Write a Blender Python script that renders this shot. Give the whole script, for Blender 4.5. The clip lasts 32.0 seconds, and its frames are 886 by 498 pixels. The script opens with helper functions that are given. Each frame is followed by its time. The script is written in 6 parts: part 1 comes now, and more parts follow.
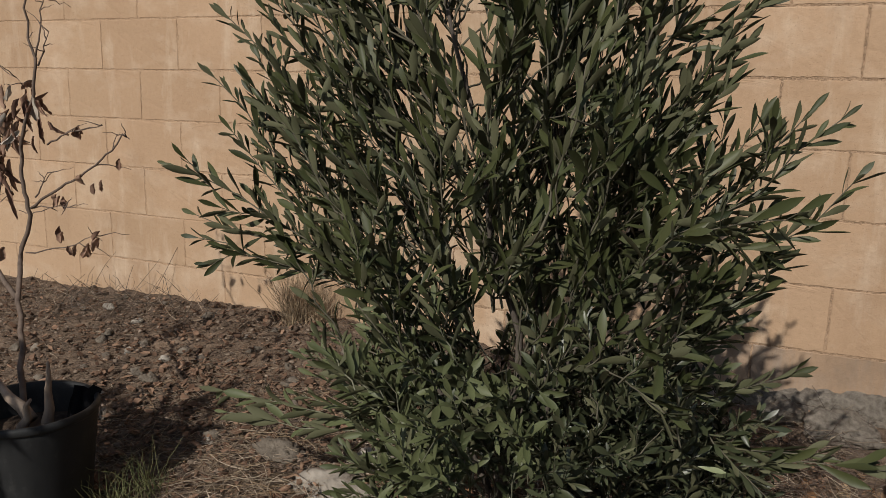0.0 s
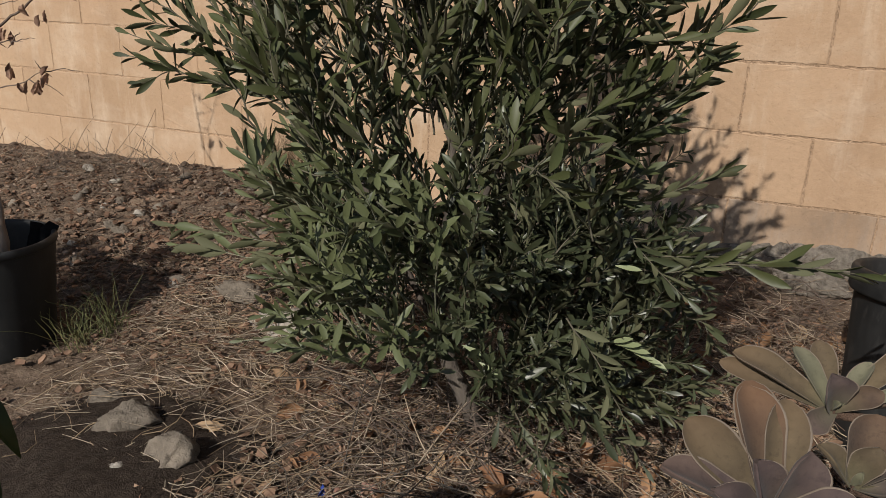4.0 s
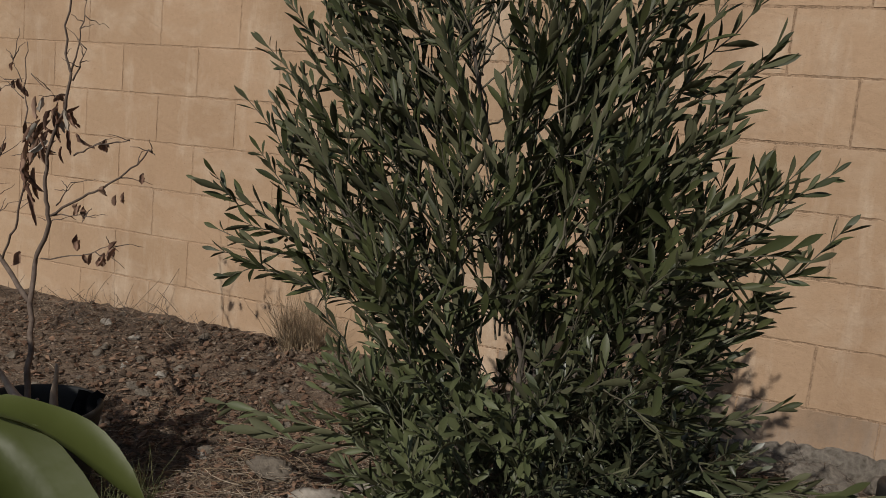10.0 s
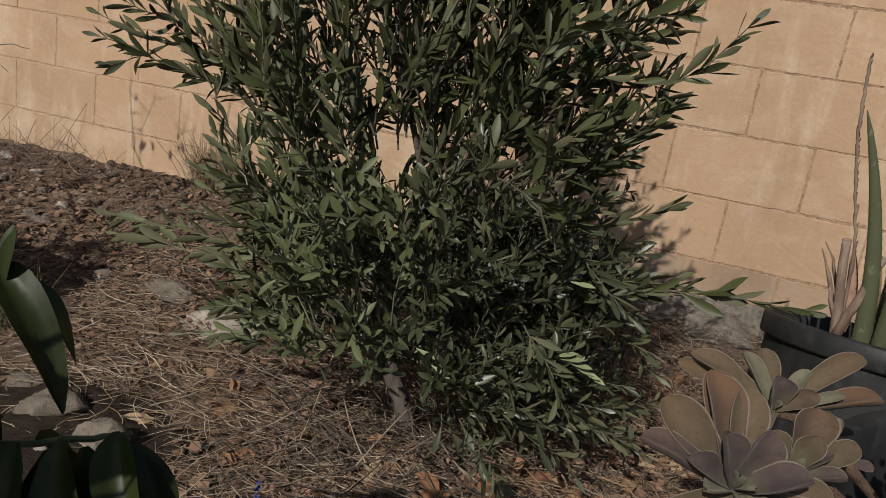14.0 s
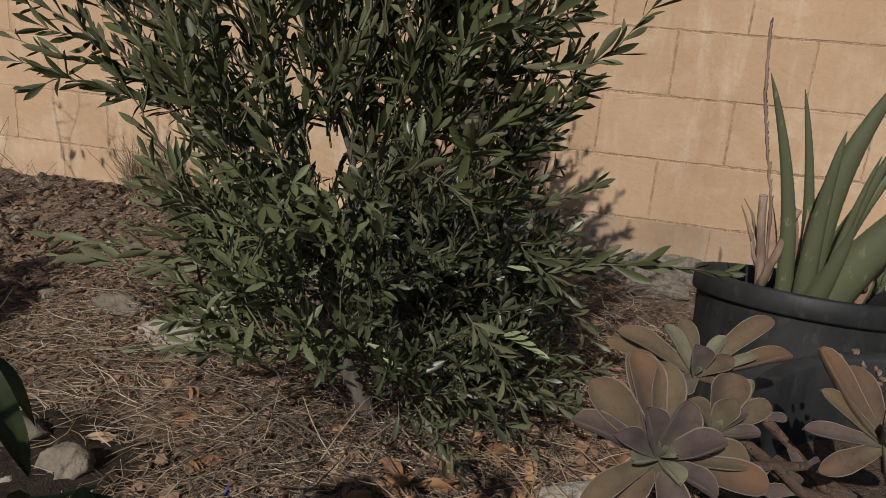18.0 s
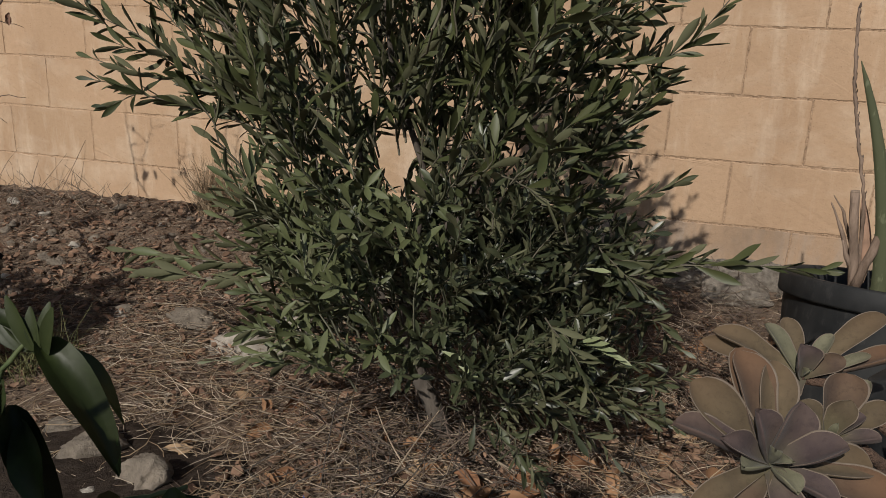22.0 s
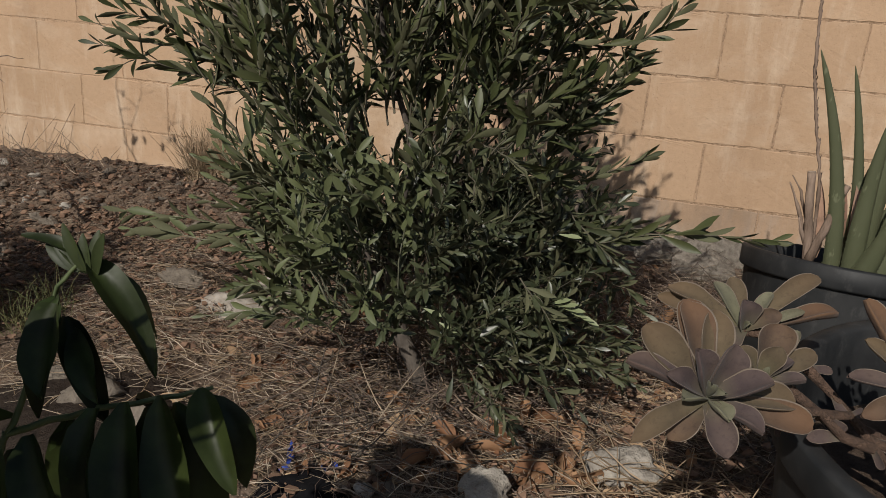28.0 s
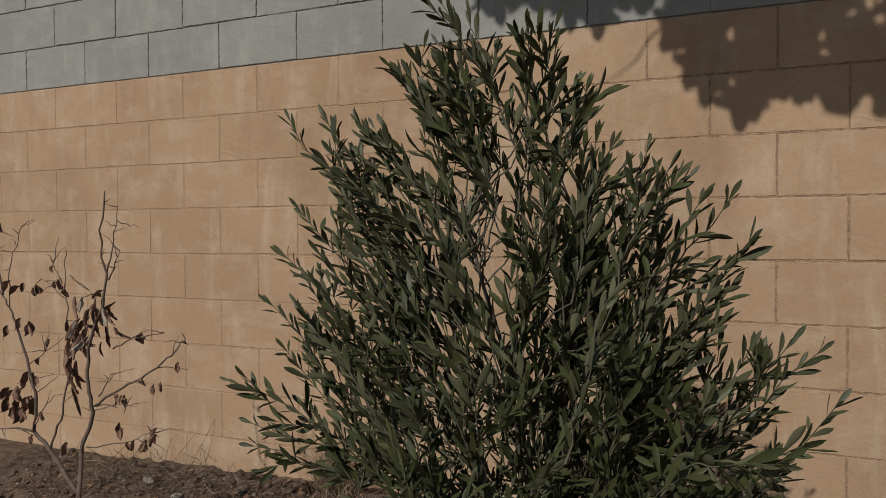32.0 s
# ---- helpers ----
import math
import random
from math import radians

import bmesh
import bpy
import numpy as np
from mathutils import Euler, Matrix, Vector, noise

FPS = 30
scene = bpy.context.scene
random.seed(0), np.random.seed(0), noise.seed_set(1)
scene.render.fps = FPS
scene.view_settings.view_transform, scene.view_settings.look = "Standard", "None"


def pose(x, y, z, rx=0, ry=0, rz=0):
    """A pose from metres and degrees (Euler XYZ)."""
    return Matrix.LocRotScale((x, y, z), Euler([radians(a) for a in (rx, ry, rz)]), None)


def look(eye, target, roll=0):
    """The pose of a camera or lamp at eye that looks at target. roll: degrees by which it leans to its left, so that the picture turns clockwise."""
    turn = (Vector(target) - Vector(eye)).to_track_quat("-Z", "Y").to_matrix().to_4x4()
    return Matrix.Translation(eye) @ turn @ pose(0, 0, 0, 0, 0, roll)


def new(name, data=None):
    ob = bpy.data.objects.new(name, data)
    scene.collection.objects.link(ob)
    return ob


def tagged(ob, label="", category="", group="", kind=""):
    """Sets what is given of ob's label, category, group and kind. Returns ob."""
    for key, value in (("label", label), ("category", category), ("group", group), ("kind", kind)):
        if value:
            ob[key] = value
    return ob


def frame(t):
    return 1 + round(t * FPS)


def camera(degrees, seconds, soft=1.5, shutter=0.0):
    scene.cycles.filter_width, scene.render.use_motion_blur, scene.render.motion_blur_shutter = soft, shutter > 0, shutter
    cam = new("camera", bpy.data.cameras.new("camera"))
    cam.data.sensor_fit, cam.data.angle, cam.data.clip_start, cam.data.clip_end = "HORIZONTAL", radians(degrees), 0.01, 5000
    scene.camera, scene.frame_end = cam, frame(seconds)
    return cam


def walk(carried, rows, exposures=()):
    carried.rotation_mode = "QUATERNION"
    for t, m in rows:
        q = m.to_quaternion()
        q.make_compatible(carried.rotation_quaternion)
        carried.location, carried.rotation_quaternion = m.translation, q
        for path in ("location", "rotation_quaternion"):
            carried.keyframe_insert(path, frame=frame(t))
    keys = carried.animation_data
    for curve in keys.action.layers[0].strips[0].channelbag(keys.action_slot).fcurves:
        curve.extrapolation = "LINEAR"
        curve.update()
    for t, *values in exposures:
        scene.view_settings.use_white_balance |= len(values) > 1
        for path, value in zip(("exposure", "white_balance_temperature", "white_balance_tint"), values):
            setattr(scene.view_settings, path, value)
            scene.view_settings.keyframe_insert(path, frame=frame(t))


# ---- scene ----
cam = camera(61.6, 32.0, soft=0.4)
METRES, EYE, TILT, LEAN, TURN = 3.44, 0.93, -9.0, 0.0, 23.0
PATH = [
    (0, (-0.109, 0.11, 0.944), (-0.853, 1.927, 0.563), 1.7),
    (0.5, (-0.088, 0.068, 0.865), (-0.815, 1.876, 0.414), 2.2),
    (1, (-0.07, 0.055, 0.821), (-0.788, 1.85, 0.308), 1.8),
    (1.5, (-0.045, 0.093, 0.782), (-0.762, 1.86, 0.18), 2.4),
    (2, (-0.016, 0.151, 0.781), (-0.753, 1.895, 0.136), 2.8),
    (2.5, (0.009, 0.171, 0.758), (-0.739, 1.906, 0.102), 2.2),
    (3, (0.016, 0.182, 0.769), (-0.739, 1.913, 0.109), 1.8),
    (3.5, (0.028, 0.173, 0.791), (-0.733, 1.906, 0.143), 1.3),
    (5.5, (0.039, 0.17, 0.791), (-0.681, 1.948, 0.224), 5.0),
    (6, (-0.013, 0.135, 0.838), (-0.742, 1.928, 0.333), 5.6),
    (6.5, (-0.064, 0.1, 0.898), (-0.806, 1.901, 0.442), 6.1),
    (7, (-0.095, 0.096, 0.979), (-0.835, 1.913, 0.587), 5.6),
    (7.5, (-0.148, 0.092, 1.041), (-0.856, 1.926, 0.67), 5.0),
    (8, (-0.144, 0.108, 1.102), (-0.83, 1.957, 0.769), 2.7),
    (8.5, (-0.149, 0.098, 1.146), (-0.838, 1.967, 0.964), 2.2),
    (9, (-0.167, 0.096, 1.14), (-0.906, 1.95, 1.009), 2.0),
    (9.5, (-0.154, 0.071, 1.024), (-0.904, 1.921, 0.898), 3.4),
    (10, (-0.119, 0.016, 0.911), (-0.846, 1.863, 0.661), 5.6),
    (10.5, (-0.091, 0.002, 0.811), (-0.726, 1.834, 0.322), 5.5),
    (11, (-0.069, 0.005, 0.779), (-0.65, 1.837, 0.225), 4.2),
    (11.5, (-0.047, -0.003, 0.756), (-0.61, 1.836, 0.209), 5.2),
    (12, (-0.042, 0.033, 0.776), (-0.582, 1.88, 0.231), 6.2),
    (12.5, (-0.031, 0.015, 0.799), (-0.544, 1.884, 0.304), 6.5),
    (13, (-0.062, -0.026, 0.826), (-0.544, 1.854, 0.342), 6.6),
    (13.5, (-0.046, 0.013, 0.791), (-0.518, 1.895, 0.308), 6.7),
    (14, (-0.027, 0.077, 0.74), (-0.563, 1.937, 0.237), 9.4),
    (14.5, (-0.006, 0.127, 0.744), (-0.598, 1.962, 0.214), 8.6),
    (16.5, (-0.033, 0.039, 0.836), (-0.46, 1.958, 0.467), 7.2),
    (17, (-0.031, 0.001, 0.825), (-0.386, 1.931, 0.44), 7.8),
    (17.5, (-0.025, 0.002, 0.765), (-0.365, 1.889, 0.196), 6.7),
    (18, (-0.005, 0.052, 0.795), (-0.401, 1.927, 0.224), 4.9),
    (18.5, (0.004, 0.086, 0.779), (-0.441, 1.949, 0.206), 3.3),
    (19, (-0.008, 0.072, 0.784), (-0.473, 1.931, 0.215), 2.9),
    (19.5, (-0.047, 0.014, 0.792), (-0.509, 1.875, 0.222), 3.2),
    (20, (-0.059, -0.031, 0.803), (-0.51, 1.833, 0.235), 4.4),
    (20.5, (-0.046, -0.009, 0.811), (-0.49, 1.865, 0.271), 5.1),
    (21, (-0.055, 0.036, 0.788), (-0.566, 1.893, 0.252), 4.6),
    (21.5, (-0.042, 0.066, 0.79), (-0.59, 1.913, 0.256), 3.8),
    (22, (-0.033, 0.069, 0.766), (-0.588, 1.914, 0.228), 2.4),
    (22.5, (-0.057, 0.02, 0.851), (-0.626, 1.885, 0.408), 2.6),
    (23, (-0.069, -0.026, 0.898), (-0.641, 1.847, 0.495), 3.7),
    (23.5, (-0.097, -0.062, 0.925), (-0.569, 1.855, 0.604), 6.0),
    (24, (-0.127, -0.06, 0.985), (-0.627, 1.871, 0.842), 6.4),
    (24.5, (-0.135, -0.018, 1.07), (-0.696, 1.902, 1.057), 5.1),
    (26.5, (-0.112, -0.011, 0.97), (-0.518, 1.92, 0.643), 3.5),
    (27, (-0.084, -0.002, 0.91), (-0.469, 1.91, 0.466), 2.9),
    (27.5, (-0.04, -0.015, 0.839), (-0.482, 1.875, 0.355), 3.2),
    (28, (-0.01, -0.021, 0.768), (-0.508, 1.823, 0.175), 4.4),
    (28.5, (0.015, -0.037, 0.744), (-0.508, 1.792, 0.126), 6.3),
    (29, (0.044, -0.036, 0.749), (-0.499, 1.779, 0.107), 5.7),
    (29.5, (0.036, -0.037, 0.787), (-0.545, 1.789, 0.212), 4.6),
    (30, (0.014, -0.065, 0.876), (-0.648, 1.768, 0.424), 2.6),
    (30.5, (-0.022, -0.073, 0.965), (-0.732, 1.772, 0.657), 1.5),
    (31, (-0.059, -0.068, 1.043), (-0.815, 1.775, 0.868), 1.4),
    (31.5, (-0.085, -0.068, 1.108), (-0.865, 1.771, 1.017), 1.2),
    (32, (-0.074, -0.057, 1.143), (-0.877, 1.775, 1.098), -0.2),
]
walk(cam, [(t, look(eye, target, roll)) for t, eye, target, roll in PATH],
     [(0, -0.18), (1, -0.12), (2, 0.10), (3, 0.13), (6, -0.05), (7, -0.24), (8, -0.48), (9, -0.58), (10, -0.5), (11, -0.24), (13, -0.12), (14, -0.13), (17, -0.26), (18, -0.12),
      (20, 0.02), (21, -0.12), (22, -0.12), (23, -0.2), (24, -0.5), (27, -0.53), (28, -0.1), (29, 0.2), (30, -0.03), (31, -0.45), (32, -0.65)])

# ---- light ----
SUN_WAY = Vector((0.15, 1.0, -0.74)).normalized()
sun_data = bpy.data.lights.new("sun", "SUN")
sun_data.energy, sun_data.angle, sun_data.color = 4.55, radians(0.55), (1.0, 0.94, 0.86)
sun_ob = new("sun", sun_data)
sun_ob.matrix_world = look((0, -6, 8), Vector((0, -6, 8)) + SUN_WAY)
world = bpy.data.worlds.new("sky")
world.use_nodes = True
scene.world = world
wn = world.node_tree
sky = wn.nodes.new("ShaderNodeTexSky")
sky.sky_type, sky.sun_disc = "NISHITA", False
sky.sun_elevation = math.asin(-SUN_WAY.z)
sky.sun_rotation = math.atan2(-SUN_WAY.x, -SUN_WAY.y)
wn.nodes["Background"].inputs[1].default_value = 0.072
wn.links.new(sky.outputs[0], wn.nodes["Background"].inputs[0])


# ---- materials ----
class Mat:
    """A node material put together step by step."""

    def __init__(self, name, rough=0.7, metal=0.0, spec=0.5):
        self.m = bpy.data.materials.new(name)
        self.m.use_nodes = True
        self.t = self.m.node_tree
        self.b = self.t.nodes["Principled BSDF"]
        self.b.inputs["Roughness"].default_value = rough
        self.b.inputs["Metallic"].default_value = metal
        self.b.inputs["Specular IOR Level"].default_value = spec

    def node(self, kind, **sets):
        n = self.t.nodes.new(kind)
        for k, v in sets.items():
            n.inputs[k.replace("_", " ")].default_value = v
        return n

    def link(self, a, b):
        self.t.links.new(a, b)

    def coords(self, scale=(1, 1, 1), world_space=True):
        if world_space:
            src = self.t.nodes.new("ShaderNodeNewGeometry").outputs["Position"]
        else:
            src = self.t.nodes.new("ShaderNodeTexCoord").outputs["Object"]
        mp = self.t.nodes.new("ShaderNodeMapping")
        mp.inputs["Scale"].default_value = scale
        self.link(src, mp.inputs["Vector"])
        return mp.outputs["Vector"]

    def noise(self, scale, detail=4.0, rough=0.6, stretch=(1, 1, 1), world_space=True):
        n = self.node("ShaderNodeTexNoise", Scale=scale, Detail=detail, Roughness=rough)
        self.link(self.coords(stretch, world_space), n.inputs["Vector"])
        return n.outputs["Fac"]

    def ramp(self, fac, *stops):
        r = self.t.nodes.new("ShaderNodeValToRGB")
        els = r.color_ramp.elements
        while len(els) < len(stops):
            els.new(0.5)
        for e, (p, c) in zip(els, stops):
            e.position = p
            e.color = (*c, 1) if len(c) == 3 else c
        self.link(fac, r.inputs["Fac"])
        return r.outputs["Color"]

    def mix(self, fac, a, b, mode="MIX"):
        n = self.t.nodes.new("ShaderNodeMix")
        n.data_type, n.blend_type = "RGBA", mode
        for sock, v in ((n.inputs[0], fac), (n.inputs[6], a), (n.inputs[7], b)):
            if isinstance(v, (int, float)):
                sock.default_value = v
            elif isinstance(v, tuple):
                sock.default_value = (*v, 1)
            else:
                self.link(v, sock)
        return n.outputs[2]

    def maths(self, op, a, b):
        n = self.t.nodes.new("ShaderNodeMath")
        n.operation = op
        for sock, v in ((n.inputs[0], a), (n.inputs[1], b)):
            if isinstance(v, (int, float)):
                sock.default_value = v
            else:
                self.link(v, sock)
        return n.outputs[0]

    def rand(self):
        return self.t.nodes.new("ShaderNodeObjectInfo").outputs["Random"]

    def island(self):
        return self.t.nodes.new("ShaderNodeNewGeometry").outputs["Random Per Island"]

    def colour(self, c):
        if isinstance(c, tuple):
            self.b.inputs["Base Color"].default_value = (*c, 1)
        else:
            self.link(c, self.b.inputs["Base Color"])
        return self

    def bump(self, fac, strength=0.3, dist=0.01):
        n = self.node("ShaderNodeBump", Strength=strength, Distance=dist)
        self.link(fac, n.inputs["Height"])
        old = self.b.inputs["Normal"].links
        if old:
            self.link(old[0].from_socket, n.inputs["Normal"])
        self.link(n.outputs["Normal"], self.b.inputs["Normal"])
        return self


def painted_block(name, dark, light, pale, brown, bare=0.55):
    """Painted or bare concrete block: uneven coat, runs, dirt, a few open pores."""
    k = Mat(name, 0.92, spec=0.2)
    big = k.noise(1.3, 5, 0.6, (1, 1, 0.8))
    c = k.mix(k.ramp(big, (0.3, (0, 0, 0)), (0.7, (1, 1, 1))), dark, light)
    c = k.mix(k.maths("MULTIPLY", k.rand(), 0.32), c, tuple(0.84 * v for v in dark))
    c = k.mix(k.ramp(k.noise(0.9, 4, 0.6, (1, 1, 0.5)), (0.45, (0, 0, 0)), (0.68, (0.35, 0.35, 0.35))), c, (0.95 * dark[0], 1.06 * dark[1], 1.06 * dark[2]))
    patch = k.noise(6.5, 4, 0.55, (1, 1, 1.6))
    c = k.mix(k.ramp(patch, (0.5, (0, 0, 0)), (0.72, (0.45, 0.45, 0.45))), c, pale)
    runs = k.noise(2.4, 7, 0.68, (4.0, 1, 0.8))
    c = k.mix(k.ramp(runs, (bare - 0.02, (0, 0, 0)), (bare + 0.17, (0.75, 0.75, 0.75))), c, pale)
    dirt = k.noise(2.1, 7, 0.7, (1.6, 1, 0.8))
    c = k.mix(k.ramp(dirt, (bare - 0.03, (0, 0, 0)), (bare + 0.21, (0.6, 0.6, 0.6))), c, brown)
    specks = k.noise(230, 3, 0.6)
    c = k.mix(k.ramp(specks, (0.28, (0.45, 0.45, 0.45)), (0.38, (0, 0, 0))), c, tuple(0.45 * v for v in dark))
    pits = k.noise(120, 4, 0.8, (1, 1, 1.4))
    where = k.ramp(k.noise(9, 4, 0.7), (0.42, (0, 0, 0)), (0.62, (0.55, 0.55, 0.55)))
    c = k.mix(k.maths("MULTIPLY", where, k.ramp(pits, (0.20, (1, 1, 1)), (0.30, (0, 0, 0)))), c, tuple(0.55 * v for v in dark))
    grain = k.noise(60, 6, 0.75)
    c = k.mix(k.ramp(grain, (0.35, (0.22, 0.22, 0.22)), (0.65, (0, 0, 0))), c, tuple(0.6 * v for v in dark))
    k.colour(c)
    pores = k.ramp(k.noise(120, 3, 0.65), (0.24, (0, 0, 0)), (0.36, (1, 1, 1)))
    k.bump(pores, 0.5, 0.003).bump(k.ramp(pits, (0.20, (0, 0, 0)), (0.29, (1, 1, 1))), 0.35, 0.003).bump(k.noise(22, 6, 0.7), 0.55, 0.007)
    return k.m


PEACH = painted_block("peach_paint", (0.360, 0.242, 0.152), (0.452, 0.312, 0.204), (0.52, 0.412, 0.308), (0.25, 0.16, 0.100))
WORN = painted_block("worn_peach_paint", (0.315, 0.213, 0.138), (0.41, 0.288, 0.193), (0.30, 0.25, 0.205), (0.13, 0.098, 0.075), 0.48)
GREY = painted_block("grey_block", (0.245, 0.245, 0.23), (0.31, 0.31, 0.292), (0.37, 0.37, 0.345), (0.20, 0.19, 0.175))


def simple(name, low, high, scale=20, rough=0.8, bump=0.3, dist=0.004, stretch=(1, 1, 1), by="", spread=0.5, spec=0.4, world_space=True):
    """Two tones mixed by noise and, per piece or per object, by chance."""
    k = Mat(name, rough, spec=spec)
    f = k.noise(scale, 5, 0.65, stretch, world_space)
    c = k.mix(k.ramp(f, (0.3, (0, 0, 0)), (0.7, (1, 1, 1))), low, high)
    if by:
        r = k.island() if by == "island" else k.rand()
        c = k.mix(k.maths("MULTIPLY", r, spread), c, tuple(0.45 * v for v in low))
    k.colour(c)
    if bump:
        k.bump(k.noise(scale * 4, 4, 0.7, stretch, world_space), bump, dist)
    return k.m


def soil_material():
    k = Mat("dry_soil", 0.95, spec=0.15)
    a = k.noise(3.2, 6, 0.65)
    c = k.mix(k.ramp(a, (0.3, (0, 0, 0)), (0.68, (1, 1, 1))), (0.046, 0.031, 0.022), (0.165, 0.117, 0.082))
    b = k.noise(30, 5, 0.7)
    c = k.mix(k.ramp(b, (0.42, (0, 0, 0)), (0.72, (0.8, 0.8, 0.8))), c, (0.25, 0.187, 0.138))
    g = k.noise(150, 3, 0.7)
    c = k.mix(k.ramp(g, (0.30, (0.8, 0.8, 0.8)), (0.45, (0, 0, 0))), c, (0.045, 0.033, 0.025))
    c = k.mix(k.ramp(k.noise(85, 4, 0.75), (0.62, (0, 0, 0)), (0.72, (0.7, 0.7, 0.7))), c, (0.34, 0.29, 0.24))
    k.colour(c)
    k.bump(b, 0.7, 0.02).bump(g, 0.8, 0.006)
    return k.m


def leaf_material(name, low, high, rough, scale=9, spread=0.5, glow=0.12, vein=(0.2, 0.25, 0.1), spec=0.5, by="rand"):
    k = Mat(name, rough, spec=spec)
    r = k.rand() if by == "rand" else k.island()
    c = k.mix(r, low, high)
    c = k.mix(k.ramp(k.noise(scale, 4, 0.6), (0.4, (0, 0, 0)), (0.75, (spread, spread, spread))), c, vein)
    k.colour(c)
    k.bump(k.noise(220, 2, 0.5), 0.12, 0.001)
    if glow:
        tr = k.t.nodes.new("ShaderNodeBsdfTranslucent")
        k.link(c, tr.inputs["Color"])
        ms = k.t.nodes.new("ShaderNodeMixShader")
        ms.inputs[0].default_value = glow
        k.link(k.b.outputs[0], ms.inputs[1])
        k.link(tr.outputs[0], ms.inputs[2])
        k.link(ms.outputs[0], k.t.nodes["Material Output"].inputs["Surface"])
    return k.m


SOIL = soil_material()


def joint_material(name, filled, open_):
    """Joints mostly filled by the coat of paint, dark and open in stretches."""
    k = Mat(name, 0.95, spec=0.1)
    f = k.noise(34, 6, 0.8)
    c = k.mix(k.ramp(f, (0.42, (0, 0, 0)), (0.55, (1, 1, 1))), filled, open_)
    c = k.mix(k.ramp(k.noise(60, 4, 0.7), (0.4, (0, 0, 0)), (0.7, (0.5, 0.5, 0.5))), c, tuple(1.2 * v for v in filled))
    grit = k.noise(150, 4, 0.8)
    c = k.mix(k.ramp(grit, (0.39, (0.6, 0.6, 0.6)), (0.46, (0, 0, 0))), c, tuple(0.5 * v for v in open_))
    c = k.mix(k.ramp(grit, (0.56, (0, 0, 0)), (0.66, (0.7, 0.7, 0.7))), c, tuple(1.25 * v for v in filled))
    k.colour(c).bump(grit, 0.9, 0.006)
    return k.m


MORTAR = joint_material("painted_mortar", (0.39, 0.270, 0.178), (0.24, 0.163, 0.106))
MORTAR_FULL = joint_material("filled_mortar", (0.40, 0.276, 0.180), (0.36, 0.248, 0.162))
MORTAR_GREY = simple("grey_mortar", (0.16, 0.16, 0.16), (0.24, 0.24, 0.235), 40, 0.95, 0.5, 0.004, spec=0.1)
CONCRETE = simple("rough_concrete", (0.15, 0.128, 0.104), (0.36, 0.318, 0.268), 55, 0.95, 1.0, 0.014, spec=0.15)
CLOD = simple("soil_clods", (0.066, 0.047, 0.035), (0.19, 0.142, 0.106), 60, 0.95, 0.8, 0.004, by="island", spread=0.5, spec=0.1)
STONE = simple("field_stone", (0.115, 0.096, 0.076), (0.235, 0.198, 0.158), 26, 0.9, 0.9, 0.008, by="rand", spread=0.45, spec=0.2)
PALE_STONE = simple("pale_stone", (0.19, 0.168, 0.14), (0.40, 0.365, 0.315), 22, 0.9, 1.0, 0.008, spec=0.2)
WHITE_STONE = simple("white_stone", (0.16, 0.14, 0.115), (0.34, 0.305, 0.26), 18, 0.9, 0.9, 0.006, spec=0.2)
PINK_STONE = simple("reddish_stone", (0.24, 0.13, 0.10), (0.38, 0.23, 0.18), 30, 0.9, 0.5, 0.004, spec=0.2)
PEBBLE = simple("pebbles", (0.16, 0.118, 0.086), (0.36, 0.285, 0.225), 40, 0.9, 0.4, 0.003, by="island", spread=0.8, spec=0.2)
BARK = simple("olive_bark", (0.048, 0.040, 0.034), (0.115, 0.098, 0.082), 40, 0.9, 0.7, 0.004, (1, 1, 0.25), spec=0.2)
TWIG = simple("green_grey_twig", (0.055, 0.050, 0.035), (0.13, 0.118, 0.082), 30, 0.8, 0.3, 0.002, spec=0.3)
YOUNG_TWIG = simple("pale_young_twig", (0.11, 0.115, 0.075), (0.20, 0.20, 0.14), 30, 0.75, 0.2, 0.002, spec=0.3)
OLIVE_TOP = leaf_material("olive_leaf_upper", (0.024, 0.032, 0.013), (0.072, 0.084, 0.033), 0.48, glow=0.2, vein=(0.085, 0.085, 0.032), spec=0.30, by="island")
OLIVE_UNDER = leaf_material("olive_leaf_under", (0.060, 0.064, 0.032), (0.115, 0.117, 0.066), 0.8, vein=(0.105, 0.102, 0.058), spec=0.25, by="island")
# skirt leaf colours carry the light: dark for the shaded side towards the pots
SHADED_TOP = leaf_material("shaded_olive_leaf", (0.024, 0.031, 0.015), (0.068, 0.080, 0.040), 0.40, vein=(0.075, 0.082, 0.045), spec=0.50, by="island")
# young skirt leaves, brightened further for the bush's lit side
LIT_YOUNG_TOP = leaf_material("lit_young_olive_leaf", (0.049, 0.061, 0.026), (0.112, 0.126, 0.060), 0.5, vein=(0.12, 0.135, 0.056), spec=0.3, by="island")
PALE_LEAF = leaf_material("yellowed_olive_leaf", (0.17, 0.20, 0.10), (0.25, 0.27, 0.145), 0.5, vein=(0.26, 0.28, 0.16))
DEAD_BARK = simple("dead_twig_bark", (0.075, 0.055, 0.045), (0.17, 0.13, 0.105), 40, 0.95, 0.6, 0.003, (1, 1, 0.3), spec=0.15)
STUMP_BARK = simple("dry_stump_bark", (0.10, 0.070, 0.052), (0.27, 0.20, 0.155), 34, 0.92, 0.9, 0.004, (1, 1, 0.3), spec=0.15)
CUT_WOOD = simple("bleached_dead_wood", (0.15, 0.108, 0.08), (0.33, 0.262, 0.205), 30, 0.9, 0.5, 0.003, (1, 1, 0.2), spec=0.2)
